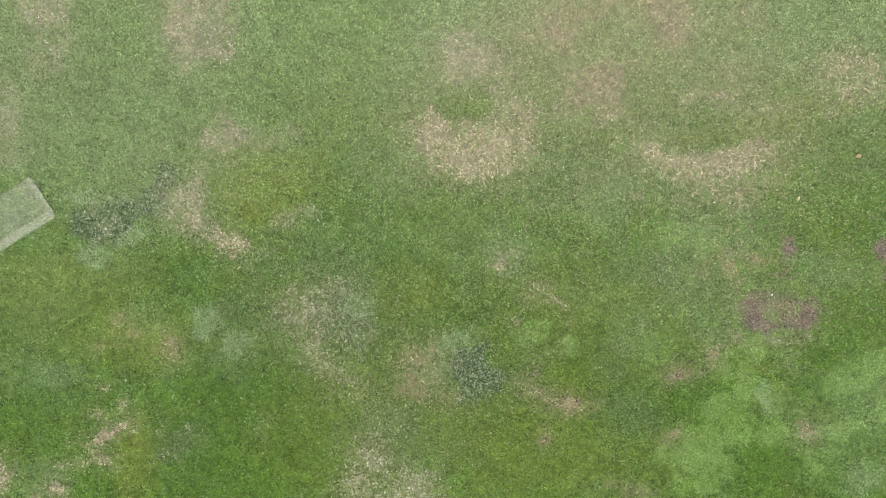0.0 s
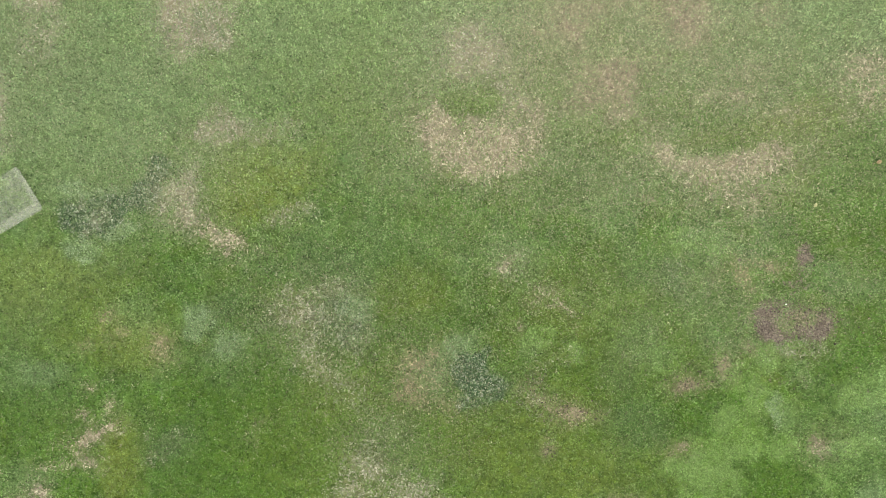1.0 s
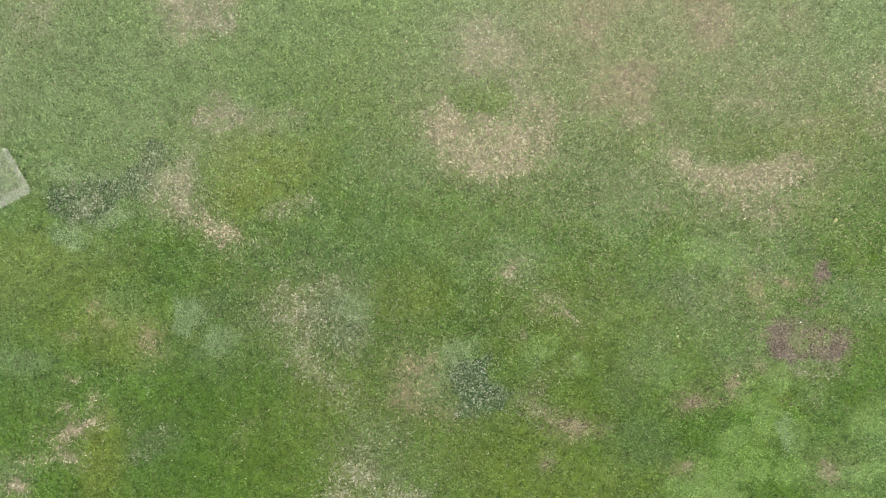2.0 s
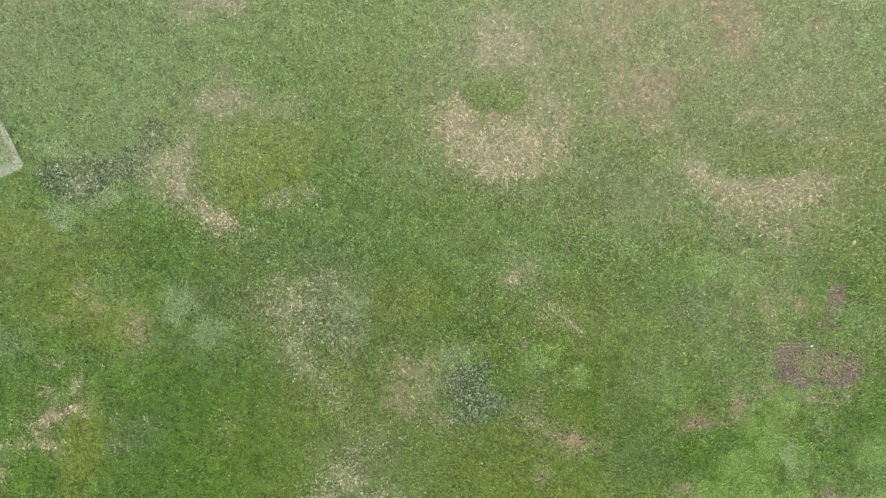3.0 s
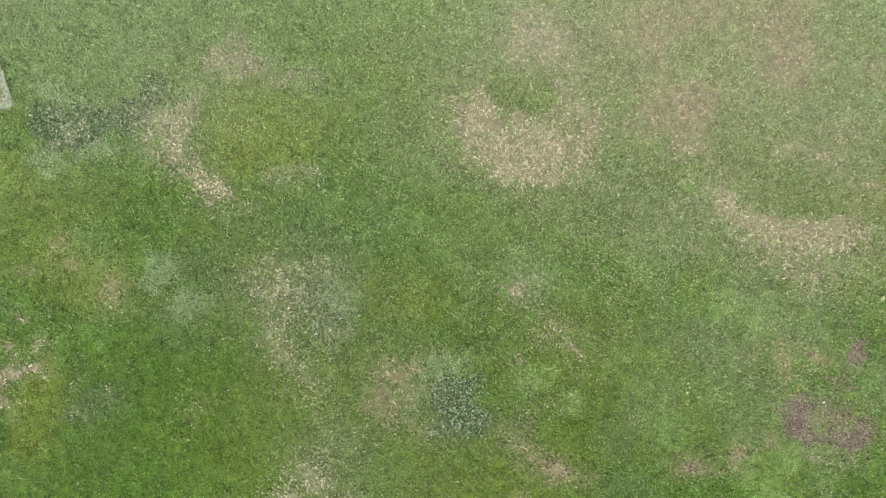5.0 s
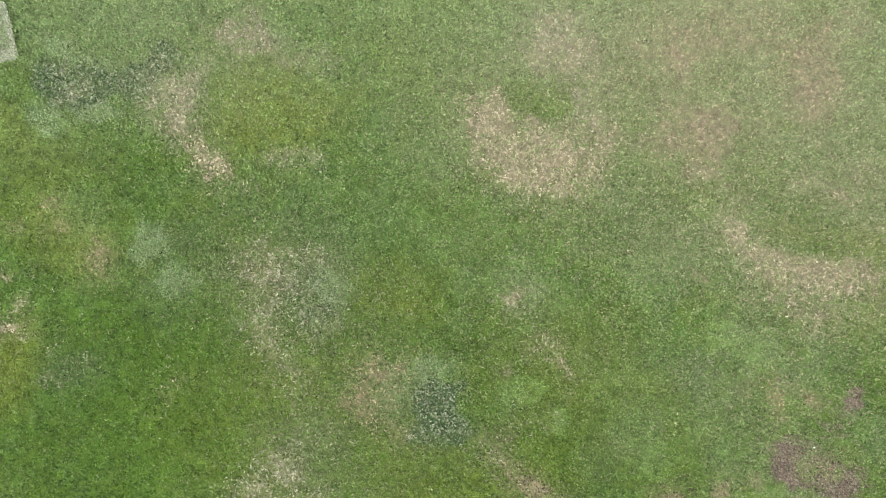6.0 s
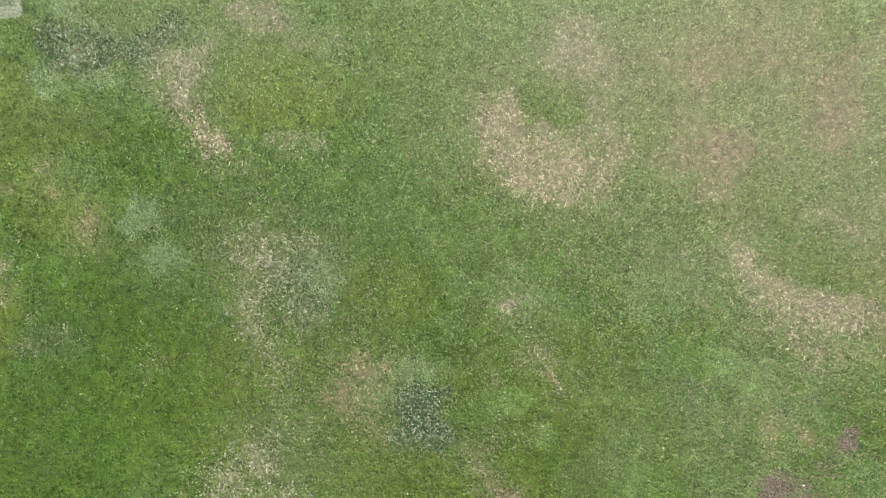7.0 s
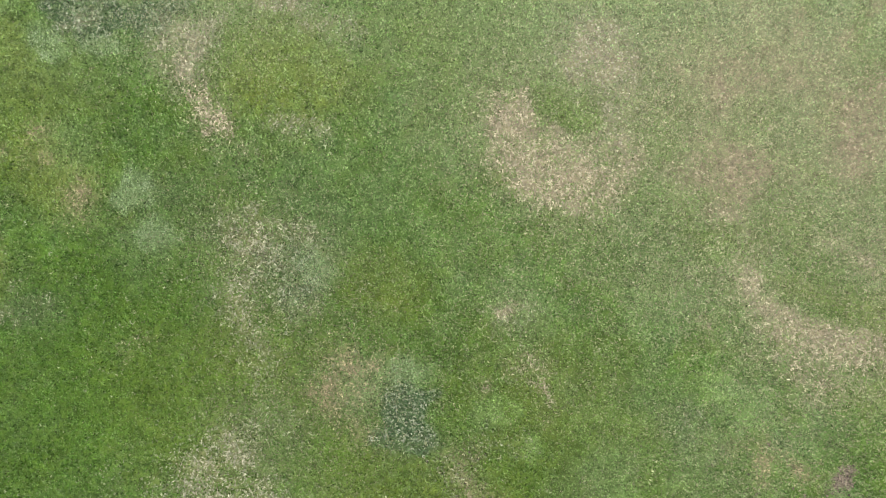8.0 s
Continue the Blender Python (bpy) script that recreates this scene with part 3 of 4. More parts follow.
patch('deep', '', [
    (0.36, 2.70, 0.43, 0.26, 0, 0.70)])
patch('deep', '', [
    (-0.99, 3.09, 0.41, 0.65, 22, 0.35), (-0.26, 2.61, 0.24, 0.33, 22, 0.30), (3.69, 5.11, 0.33, 0.24, 22, 0.50),
    (-0.48, 1.02, 0.73, 0.49, 22, 0.30), (2.07, 2.08, 0.49, 0.41, 22, 0.25)])
patch('brown', 'pale tan wash of dry thin turf', [
    (2.75, 4.64, 0.89, 0.49, 22, 0.44), (2.13, 4.03, 0.49, 0.41, 22, 0.40), (3.82, 4.38, 0.65, 0.57, 22, 0.42),
    (2.57, 2.98, 0.49, 0.41, 22, 0.40), (4.33, 5.37, 0.24, 0.49, 22, 0.40), (1.60, 4.25, 0.49, 0.33, 22, 0.15)])
patch('yellow', '', [
    (1.15, -3.33, 1.52, 1.11, 0, 0.30), (3.07, -1.41, 1.32, 0.81, 0, 0.25), (2.97, -3.83, 1.42, 0.51, 0, 0.30),
    (2.16, -0.90, 1.22, 0.71, 0, 0.20), (-1.60, 3.50, 1.00, 0.90, 0, 0.30)])
patch('deep', '', [
    (5.31, 3.69, 0.14, 0.41, 0, 0.50), (6.12, 3.84, 0.20, 0.20, 0, 0.50), (6.53, 4.33, 0.41, 0.20, 0, 0.40),
    (5.67, 2.73, 0.26, 0.14, 0, 0.50), (7.29, 2.37, 0.61, 0.26, 0, 0.45), (5.21, 2.14, 0.61, 0.10, 6, 0.50),
    (3.39, 2.88, 0.26, 0.16, 0, 0.50), (4.50, 2.47, 0.30, 0.14, 0, 0.35)])
patch('yellow', '', [
    (3.59, 4.33, 0.20, 0.22, 0, 0.50), (2.68, 3.92, 0.30, 0.20, 0, 0.40), (6.23, 2.63, 0.30, 0.20, 0, 0.55),
    (5.62, 2.37, 0.51, 0.10, 5, 0.55), (3.79, 3.49, 0.20, 0.12, 0, 0.50), (-5.66, -3.76, 0.26, 0.53, 0, 0.80),
    (-5.59, -3.26, 0.20, 0.20, 0, 0.40)])

# ---------------------------------------------------------------- mesh helpers
def mesh_from_arrays(name, verts, corners, sides, colours=None, smooth=False):
    """A mesh of faces that all have the same number of sides, with a colour for each vertex."""
    me = bpy.data.meshes.new(name)
    faces = len(corners) // sides
    me.vertices.add(len(verts))
    me.vertices.foreach_set("co", np.asarray(verts, np.float32).ravel())
    me.loops.add(len(corners))
    me.loops.foreach_set("vertex_index", np.asarray(corners, np.int32))
    me.polygons.add(faces)
    me.polygons.foreach_set("loop_start", np.arange(0, faces * sides, sides, dtype=np.int32))
    if smooth:
        me.polygons.foreach_set("use_smooth", np.ones(faces, bool))
    if colours is not None:
        layer = me.attributes.new("colour", "FLOAT_COLOR", "POINT")
        layer.data.foreach_set("color", np.c_[colours, np.ones(len(colours))].astype(np.float32).ravel())
    me.update(calc_edges=True)
    return me


def part(name, bm, mat, parent, label=""):
    me = bpy.data.meshes.new(name)
    bm.to_mesh(me)
    bm.free()
    me.materials.append(mat)
    ob = new(name, me)
    ob.parent = parent
    return tagged(ob, label)


def relief(x, y):
    """The gentle unevenness of the lawn, in metres."""
    near = np.clip((40 - np.hypot(x, y)) / 20, 0, 1)
    return near * (0.05 * (value_noise(x, y, 2.3, 9) - 0.5) + 0.022 * (value_noise(x, y, 0.33, 10) - 0.5))


def mix(a, b, w):
    return a * (1 - w[:, None]) + np.asarray(b) * w[:, None]


def dry_bright(y):
    """The lawn grows drier and paler towards the north, partly brighter light put into colour."""
    return 0.5 + 0.5 * np.clip((y + 2.5) / 4.5, 0, 1)


def lawn_tint(x, y, loose):
    """The colour of the living lawn at each place: fresh, yellowish, bluish, pale or deep green by stretches, with
    brighter light put in to the north.
    """
    n = len(x)
    a, b = rough_noise(x, y, 1.3, 0), rough_noise(x, y, 0.38, 5)
    c = mix(np.tile((0.089, 0.182, 0.029), (n, 1)), (0.107, 0.182, 0.030), np.clip(2.2 * (a - 0.42), 0, 1))
    c = mix(c, (0.092, 0.176, 0.052), np.clip(2.4 * (b - 0.5), 0, 1))
    c = mix(c, (0.084, 0.178, 0.013), 0.6 * np.clip((0.2 - y) / 3.6, 0, 1))
    c = mix(c, (0.170, 0.245, 0.095), np.clip(2.4 * (rough_noise(x, y, 0.42, 2) - 0.54), 0, 0.5) * dry_bright(y))
    c = mix(c, (0.070, 0.142, 0.030), np.clip(2.4 * (rough_noise(x, y, 0.5, 7) - 0.55), 0, 0.32))
    # brighter look with the sun behind, mixed into the northern colour, strongest north-east
    c = mix(c, (0.200, 0.272, 0.116), 0.40 * np.clip((y - 1.2) / 3.5, 0, 1))
    c = mix(c, (0.262, 0.300, 0.168), 0.75 * np.clip((y - 2.8) / 2.2, 0, 1) * np.clip((x + 1.5) / 1.5, 0, 1))
    c = c * (1 - 0.20 * np.clip(1.6 - np.abs(y + 1.6) / 1.6, 0, 1) * np.clip(1.8 - np.abs(x) / 3.0, 0, 1))[:, None]
    c = c * np.exp(0.55 * (rough_noise(x, y, 0.24, 4) - 0.5))[:, None]
    c = mix(c, (0.128, 0.190, 0.026), np.clip(2.2 * (rough_noise(x, y, 0.34, 8) - 0.54), 0, 0.4))
    lump = np.clip(9 * (value_noise(x, y, 0.24, 11) - 0.42), 0, 1) * sample(FIELD["lush"], x, y)
    for kind, tone, most in (("deep", (0.074, 0.158, 0.016), 0.9), ("blue", (0.087, 0.146, 0.054), 0.9), ("yellow", (0.170, 0.212, 0.036), 0.92),
                             ("lush", (0.165, 0.272, 0.056), 0.9), ("pale", (0.200, 0.285, 0.130), 0.9), ("dark", (0.050, 0.108, 0.043), 1.2)):
        c = mix(c, tone, np.clip(most * loose * sample(FIELD[kind], x, y), 0, 1))
    return mix(c, (0.215, 0.322, 0.098), 0.85 * loose * lump) * np.array((0.906, 0.982, 0.952))


def green_tones(x, y):
    """The lawn's colour, varied from tuft to tuft and blade to blade."""
    n = len(x)
    c = lawn_tint(x, y, 0.6 + 0.4 * rng.random(n))
    dry_bright_here = dry_bright(y) * (1 - 0.7 * sample(FIELD["deep"], x, y))
    fleck = 0.5 * value_noise(x, y, 0.034, 3) + 0.5 * value_noise(x, y, 0.020, 8) - 0.5
    c = mix(c, (0.205, 0.280, 0.120), np.clip(3.3 * fleck - 0.18, 0, 0.8) * dry_bright_here)
    coarse = value_noise(x, y, 0.075, 1) - 0.5
    c = mix(c, (0.195, 0.262, 0.115), np.clip(1.5 * coarse - 0.1, 0, 0.5) * dry_bright_here)
    clump = 1.3 * np.clip(fleck, -0.5, 0.16) + 0.4 * coarse + 0.3 * (value_noise(x, y, 0.3, 7) - 0.5)
    return c * np.exp(rng.normal(0.02, 0.13, n) + clump * (0.55 + 0.5 * dry_bright_here))[:, None]


# ---------------------------------------------------------------- ground: one sheet to the horizon
def ground():
    far = np.array([10.5, 12, 15, 20, 30, 50, 100, 250, 700, 2000.0])
    xs = np.concatenate((-far[::-1], np.arange(-9.6, 9.61, 0.06), far))
    ys = np.concatenate((-far[::-1], np.arange(-7.62, 7.63, 0.06), far))
    gx, gy = [g.ravel() for g in np.meshgrid(xs, ys, indexing="ij")]
    nx, ny = len(xs), len(ys)
    soil, dead = sample(FIELD["soil"], gx, gy), sample(FIELD["dead"], gx, gy)
    gz = relief(gx, gy)
    col = 0.56 * lawn_tint(gx, gy, 0.9 * np.ones_like(gx)) + np.array((0.010, 0.004, 0.003))
    # veiling haze to the north, put into the ground colour as a paler tone
    col = mix(col, (0.108, 0.138, 0.064), np.clip((gy - 0.5) / 4.5, 0, 0.55))
    col = mix(col, (0.225, 0.192, 0.125), 0.85 * dead)
    col = mix(col, (0.118, 0.098, 0.076), np.clip(1.15 * soil, 0, 1))
    i, j = [g.ravel() for g in np.meshgrid(np.arange(nx - 1), np.arange(ny - 1), indexing="ij")]
    quads = np.c_[i * ny + j, (i + 1) * ny + j, (i + 1) * ny + j + 1, i * ny + j + 1]
    me = mesh_from_arrays("ground", np.c_[gx, gy, gz], quads.ravel(), 4, col, smooth=True)
    me.materials.append(GROUND)
    tagged(new("ground", me), "mossy earth and thatch of a worn field", "ground", kind="structure")


ground()


# ---------------------------------------------------------------- lawn
def blades(x, y, length, width, lean, lift, leaf=False, turn=None):
    """Leaning grass blades from points: single tapering leaves, or with leaf=True folded pointed ones of two faces."""
    n = len(x)
    turn = rng.random(n) * 2 * np.pi if turn is None else turn
    dx, dy = np.cos(turn), np.sin(turn)
    z = relief(x, y) + lift
    out, up = length * np.cos(lean), length * np.sin(lean)
    if not leaf:
        v = np.empty((n, 3, 3))
        v[:, 0] = np.c_[x - dy * width / 2, y + dx * width / 2, z]
        v[:, 1] = np.c_[x + dy * width / 2, y - dx * width / 2, z]
        v[:, 2] = np.c_[x + dx * out, y + dy * out, z + up]
        return v.reshape(-1, 3), np.arange(3 * n), 3
    v = np.empty((n, 4, 3))
    bend = rng.normal(0, 0.18, n) * length
    mx, my, mz = x + dx * out * 0.5 - dy * bend, y + dy * out * 0.5 + dx * bend, z + up * 0.75
    v[:, 0] = np.c_[x, y, z]
    v[:, 1] = np.c_[mx + dy * width / 2, my - dx * width / 2, mz]
    v[:, 2] = np.c_[x + dx * out, y + dy * out, z + up]
    v[:, 3] = np.c_[mx - dy * width / 2, my + dx * width / 2, mz + 0.2 * width]
    base = 4 * np.arange(n)[:, None]
    return v.reshape(-1, 3), (base + np.array([[0, 1, 2, 0, 2, 3]])).ravel(), 3


def strands(x, y, length, width, lift, curl, segments, turn=None):
    """Curled ribbons of grass lying on the sward, in so many segments, the last one pointed."""
    n = len(x)
    turn, bend = rng.random(n) * 2 * np.pi if turn is None else turn, rng.normal(0, curl, n)
    arch, tip = rng.uniform(-0.02, 0.16, n) * length, rng.uniform(-0.1, 0.3, n) * length
    px, py, spine = np.zeros(n), np.zeros(n), []
    for i in range(segments + 1):
        t = i / segments
        a = turn + bend * (t - 0.5)
        spine.append((px.copy(), py.copy(), a, t))
        px, py = px + np.cos(a) * length / segments, py + np.sin(a) * length / segments
    mx, my = spine[-1][0] / 2, spine[-1][1] / 2
    z = relief(x, y) + lift
    v = np.empty((n, 2 * segments + 1, 3))
    for i, (px, py, a, t) in enumerate(spine):
        h = z + arch * math.sin(math.pi * t) + tip * t
        half = width / 2 * (0.65 + 0.35 * math.sin(math.pi * min(1.0, t * 1.2)))
        if i == segments:
            v[:, 2 * i] = np.c_[x + px - mx, y + py - my, h]
        else:
            v[:, 2 * i] = np.c_[x + px - mx - np.sin(a) * half, y + py - my + np.cos(a) * half, h]
            v[:, 2 * i + 1] = np.c_[x + px - mx + np.sin(a) * half, y + py - my - np.cos(a) * half, h]
    corners = [c for i in range(segments - 1) for c in (2 * i, 2 * i + 1, 2 * i + 3, 2 * i, 2 * i + 3, 2 * i + 2)]
    corners += [2 * segments - 2, 2 * segments - 1, 2 * segments]
    return v.reshape(-1, 3), ((2 * segments + 1) * np.arange(n)[:, None] + np.array([corners])).ravel(), 3


def dead_cover(weight, x, y):
    """How thickly dead grass lies at a place of that weight: whole in the heart of a patch, in tufts towards its rim."""
    tuft = 0.6 * rough_noise(x, y, 0.11, 8) + 0.4 * value_noise(x, y, 0.032, 4)
    weight = weight ** 0.75
    g = np.clip((weight + 1.5 * (tuft - 0.5) - 0.2) / 0.7, 0, 1)
    return 0.5 * g * g * (3 - 2 * g) + 0.5 * np.clip((weight - 0.06) / 0.8, 0, 1)


STRAW_TONES = {"weed": ((0.33, 0.355, 0.26), (0.13, 0.175, 0.09)), "straw": ((0.405, 0.368, 0.258), (0.265, 0.230, 0.154)), "pale_straw": ((0.360, 0.355, 0.250), (0.255, 0.255, 0.165)),
               "thatch": ((0.385, 0.362, 0.275), (0.225, 0.208, 0.150)), "orange": ((0.325, 0.268, 0.160), (0.235, 0.190, 0.115)),
               "pink": ((0.30, 0.255, 0.165), (0.225, 0.185, 0.12)), "brown": ((0.335, 0.285, 0.20), (0.185, 0.150, 0.105))}


def straw_tones(kind, x, y, weight):
    """Light and dark dead grass in small clumps, greener where the patch thins out."""
    n = len(x)
    light, dark = STRAW_TONES[kind]
    c = mix(np.tile(light, (n, 1)), dark, np.clip(0.5 + 1.5 * (value_noise(x, y, 0.026, 2) - 0.5) + rng.normal(0, 0.16, n), 0, 1))
    c = mix(c, (0.190, 0.230, 0.130) if kind in ("thatch", "pale_straw") else (0.185, 0.225, 0.105), np.clip(0.75 - 1.4 * weight, 0, 0.6))
    return c * np.exp(rng.normal(-0.10, 0.12, n) + 1.2 * (value_noise(x, y, 0.026, 6) - 0.5))[:, None]


def past_lawn(x, y):
    """Metres past the fine lawn's edge, below 0 on it."""
    u, v = 0.875 * x + 0.485 * y, 0.875 * y - 0.485 * x
    return np.minimum(np.maximum(np.abs(x) - 8.6, np.abs(y) - 4.9), np.maximum(np.maximum(np.abs(u) - 8.1, np.abs(v) - 4.3), np.abs(y) - 6.6))


def lawn(count):
    tufts = count // 6
    x, y = np.repeat(rng.uniform(-8.7, 8.7, tufts), 6), np.repeat(rng.uniform(-6.7, 6.7, tufts), 6)
    shade = np.repeat(rng.normal(-0.03, 0.58, tufts), 6)
    comb = np.repeat(rng.random(tufts) * 2 * np.pi, 6)
    faded = np.repeat(0.75 * (rng.random(tufts) < 0.09), 6)
    count = len(x)
    x, y = x + rng.normal(0, 0.006, count), y + rng.normal(0, 0.006, count)
    dead, soil, blue = (sample(FIELD[k], x, y) for k in ("dead", "soil", "blue"))
    tuft = rough_noise(x, y, 0.075, 2)
    stay = rng.random(count) > np.clip(0.72 * dead_cover(dead, x, y) + 1.15 * soil + 0.15 * blue + 0.3 * sample(FIELD["dark"], x, y), 0, 0.95)
    stay &= rng.random(count) < 0.35 + 1.3 * tuft
    stay &= rng.random(count) < 0.5 - past_lawn(x, y) / 0.4
    x, y, tuft, shade = x[stay], y[stay], tuft[stay], shade[stay]
    n = len(x)
    # dry stretches are more broken than lush ones
    even = np.clip(0.8 * sample(FIELD["lush"], x, y) + 0.4 * sample(FIELD["deep"], x, y) + 0.3 * sample(FIELD["yellow"], x, y) + 0.3 * np.clip((y - 3) / 2, 0, 1), 0, 0.75)
    shade = np.exp(shade * (1.08 - even) * (0.8 + 0.25 * dry_bright(y)))
    comb = comb[stay] + rng.normal(0, 0.22, n)
    length = (0.018 + 0.026 * tuft) * rng.uniform(0.7, 1.3, n)
    v, f, k = blades(x, y, length, rng.uniform(0.007, 0.013, n), rng.uniform(0.2, 1.0, n), -0.004, turn=comb)
    c = mix(green_tones(x, y) * np.minimum(shade, 1.3)[:, None], (0.225, 0.275, 0.135), np.clip(0.75 * (shade - 1.1), 0, 0.6))
    c = mix(c, (0.215, 0.275, 0.120), faded[stay] * dry_bright(y))
    dry = sample(FIELD["dry"], x, y) + 0.10 * sample(FIELD["blue"], x, y) + 0.02
    withered = rng.random(n) < dry
    c[withered] = straw_tones("straw", x[withered], y[withered], np.ones(int(withered.sum()))) * 0.85
    me = mesh_from_arrays("lawn_grass", v, f, k, np.repeat(c, 3, axis=0))
    me.materials.append(GRASS)
    tagged(new("lawn_grass", me), "short patchy green lawn grass with dry tips", "grass", kind="stuff")


def outer_lawn(count):
    """Thinner and coarser grass round the part that is seen close."""
    x, y = rng.uniform(-24, 24, count), rng.uniform(-22, 22, count)
    edge = past_lawn(x, y) + 0.2
    stay = (rng.random(count) < edge / 1.0) & (rng.random(count) < 1.25 - np.hypot(x, y) / 26)
    x, y = x[stay], y[stay]
    n = len(x)
    v, f, k = blades(x, y, rng.uniform(0.05, 0.11, n), rng.uniform(0.03, 0.05, n), rng.uniform(0.2, 0.9, n), -0.004)
    me = mesh_from_arrays("field_grass", v, f, k, np.repeat(np.minimum(green_tones(x, y), (0.16, 0.2, 0.08)), 3, axis=0))
    me.materials.append(GRASS)
    tagged(new("field_grass", me), "rough green grass of the wider field", "grass", kind="stuff")


lawn(2850000)
outer_lawn(520000)


def scatter(lobes, weight, per_square_metre):
    """Random points inside a patch, as thick as the patch is strong."""
    lo = [min(q[i] - 2.5 * max(q[2], q[3]) - 0.15 for q in lobes) for i in (0, 1)]
    hi = [max(q[i] + 2.5 * max(q[2], q[3]) + 0.15 for q in lobes) for i in (0, 1)]
    n = int((hi[0] - lo[0]) * (hi[1] - lo[1]) * per_square_metre)
    x, y = rng.uniform(lo[0], hi[0], n), rng.uniform(lo[1], hi[1], n)
    stay = rng.random(n) < dead_cover(sample(weight, x, y), x, y)
    return x[stay], y[stay]


def lawn_strands(count):
    """Long bent blades and withered stems that lie over the short lawn, thicker and paler where it is dry."""
    x, y = rng.uniform(-8.4, 8.4, count), rng.uniform(-6.4, 6.4, count)
    dry, pale, blue, lush = (sample(FIELD[k], x, y) for k in ("dry", "pale", "blue", "lush"))
    dry_bright_here = dry_bright(y) * (1 - 0.6 * sample(FIELD["deep"], x, y)) * (1 - 0.6 * sample(FIELD["yellow"], x, y)) * (1 - 0.5 * lush)
    thick = 0.34 * dry_bright_here + 0.9 * dry + 0.4 * pale + 0.35 * blue
    stay = rng.random(count) < np.clip(thick, 0.12, 1) * np.clip(3.4 * rough_noise(x, y, 0.2, 5) - 0.8, 0.25, 1.5)
    stay &= (rng.random(count) > sample(FIELD["soil"], x, y)) & (past_lawn(x, y) < 0.2)
    x, y, dry, pale, dry_bright_here = x[stay], y[stay], dry[stay], pale[stay], dry_bright_here[stay]
    n = len(x)
    v, f, k = strands(x, y, rng.uniform(0.018, 0.042, n), rng.uniform(0.006, 0.010, n), rng.uniform(0.010, 0.030, n), 1.2, 2)
    c = lawn_tint(x, y, np.ones(n)) * np.exp(rng.normal(-0.02, 0.15, n) + 1.3 * (value_noise(x, y, 0.021, 6) - 0.5))[:, None]
    faded = mix(np.tile((0.200, 0.248, 0.112), (n, 1)), (0.245, 0.243, 0.135), np.clip(rng.random(n) * 0.5 + 1.2 * dry, 0, 1))
    share = np.clip(rng.random(n) * (0.20 + 0.5 * dry_bright_here + 1.2 * dry + 0.3 * pale), 0, 0.95)
    c = c * (1 - share[:, None]) + faded * share[:, None]
    me = mesh_from_arrays("lawn_strands", v, f, k, np.repeat(c, 5, axis=0))
    me.materials.append(STRAW)
    tagged(new("lawn_strands", me), "long bent blades and withered stems lying over the lawn", "grass", kind="stuff")


lawn_strands(350000)


def place_patch(name, label, category, group, lobes, verts, faces, sides, colours, mat):
    """A patch as one object whose origin lies on the ground in its middle."""
    cx, cy = lobes[0][0], lobes[0][1]
    me = mesh_from_arrays(name, verts - np.array((cx, cy, 0)), faces, sides, colours)
    me.materials.append(mat)
    ob = new(name, me)
    ob.location = (cx, cy, 0)
    return tagged(ob, label, category, group, "stuff")


def dead_grass_patch(kind, label, lobes, weight):
    x, y = [np.repeat(q, 2) for q in scatter(lobes, weight, 900 if kind == "weed" else 2700)]
    n = len(x)
    comb = np.repeat(rng.random(n // 2) * 2 * np.pi, 2) + rng.normal(0, 0.25, n)
    tone = np.repeat(straw_tones(kind, x[::2], y[::2], sample(weight, x[::2], y[::2])), 10, axis=0)
    x, y = x + rng.normal(0, 0.005, n), y + rng.normal(0, 0.005, n)
    fine = 0.8 if kind in ("brown", "pink", "thatch") else 0.9 if kind == "orange" else 1.0
    fine = fine * np.where(rng.random(n) < 0.22, 1.3, 0.92)
    v, f, k = strands(x, y, fine * rng.uniform(0.016, 0.040, n), fine * rng.uniform(0.0055, 0.009, n), rng.uniform(0.004, 0.026, n), 1.1, 2, comb)
    name, category, group = ("coarse_weed_patch", "weeds", "weed patches in the lawn") if kind == "weed" else ("dead_grass_patch", "dead grass", "dead patches in the lawn")
    place_patch(name, label, category, group, lobes, v, f, k, tone, STRAW)


def clover_patch(lobe, weight, pale=False):
    x, y = scatter([lobe], weight, 3600 if pale else 1900)
    near = np.hypot(x - lobe[0], y - lobe[1]) < 1.4 * max(lobe[2], lobe[3])
    near &= rng.random(len(x)) < np.clip(3.2 * rough_noise(x, y, 0.32, 1) - 1.15, 0.05, 1)
    x, y = x[near], y[near]
    n = len(x)
    v, f, k = blades(x, y, rng.uniform(0.012, 0.026, n), rng.uniform(0.009, 0.017, n), rng.uniform(0.0, 0.35, n), rng.uniform(0.008, 0.018, n), leaf=True)
    light, dark = ((0.310, 0.385, 0.230), (0.175, 0.255, 0.115)) if pale else ((0.210, 0.310, 0.105), (0.155, 0.262, 0.056))
    c = mix(np.tile(light, (n, 1)), dark, rng.random(n)) * np.exp(rng.normal(-0.04, 0.08, n))[:, None]
    label = "pale grey-green clump of clover in the lawn" if pale else "bright green clump of broad-leaved clover in the lawn"
    place_patch("clover_patch", label, "clover", "clover clumps in the lawn", [lobe],
                v, f, k, np.repeat(c, 4, axis=0), GRASS)


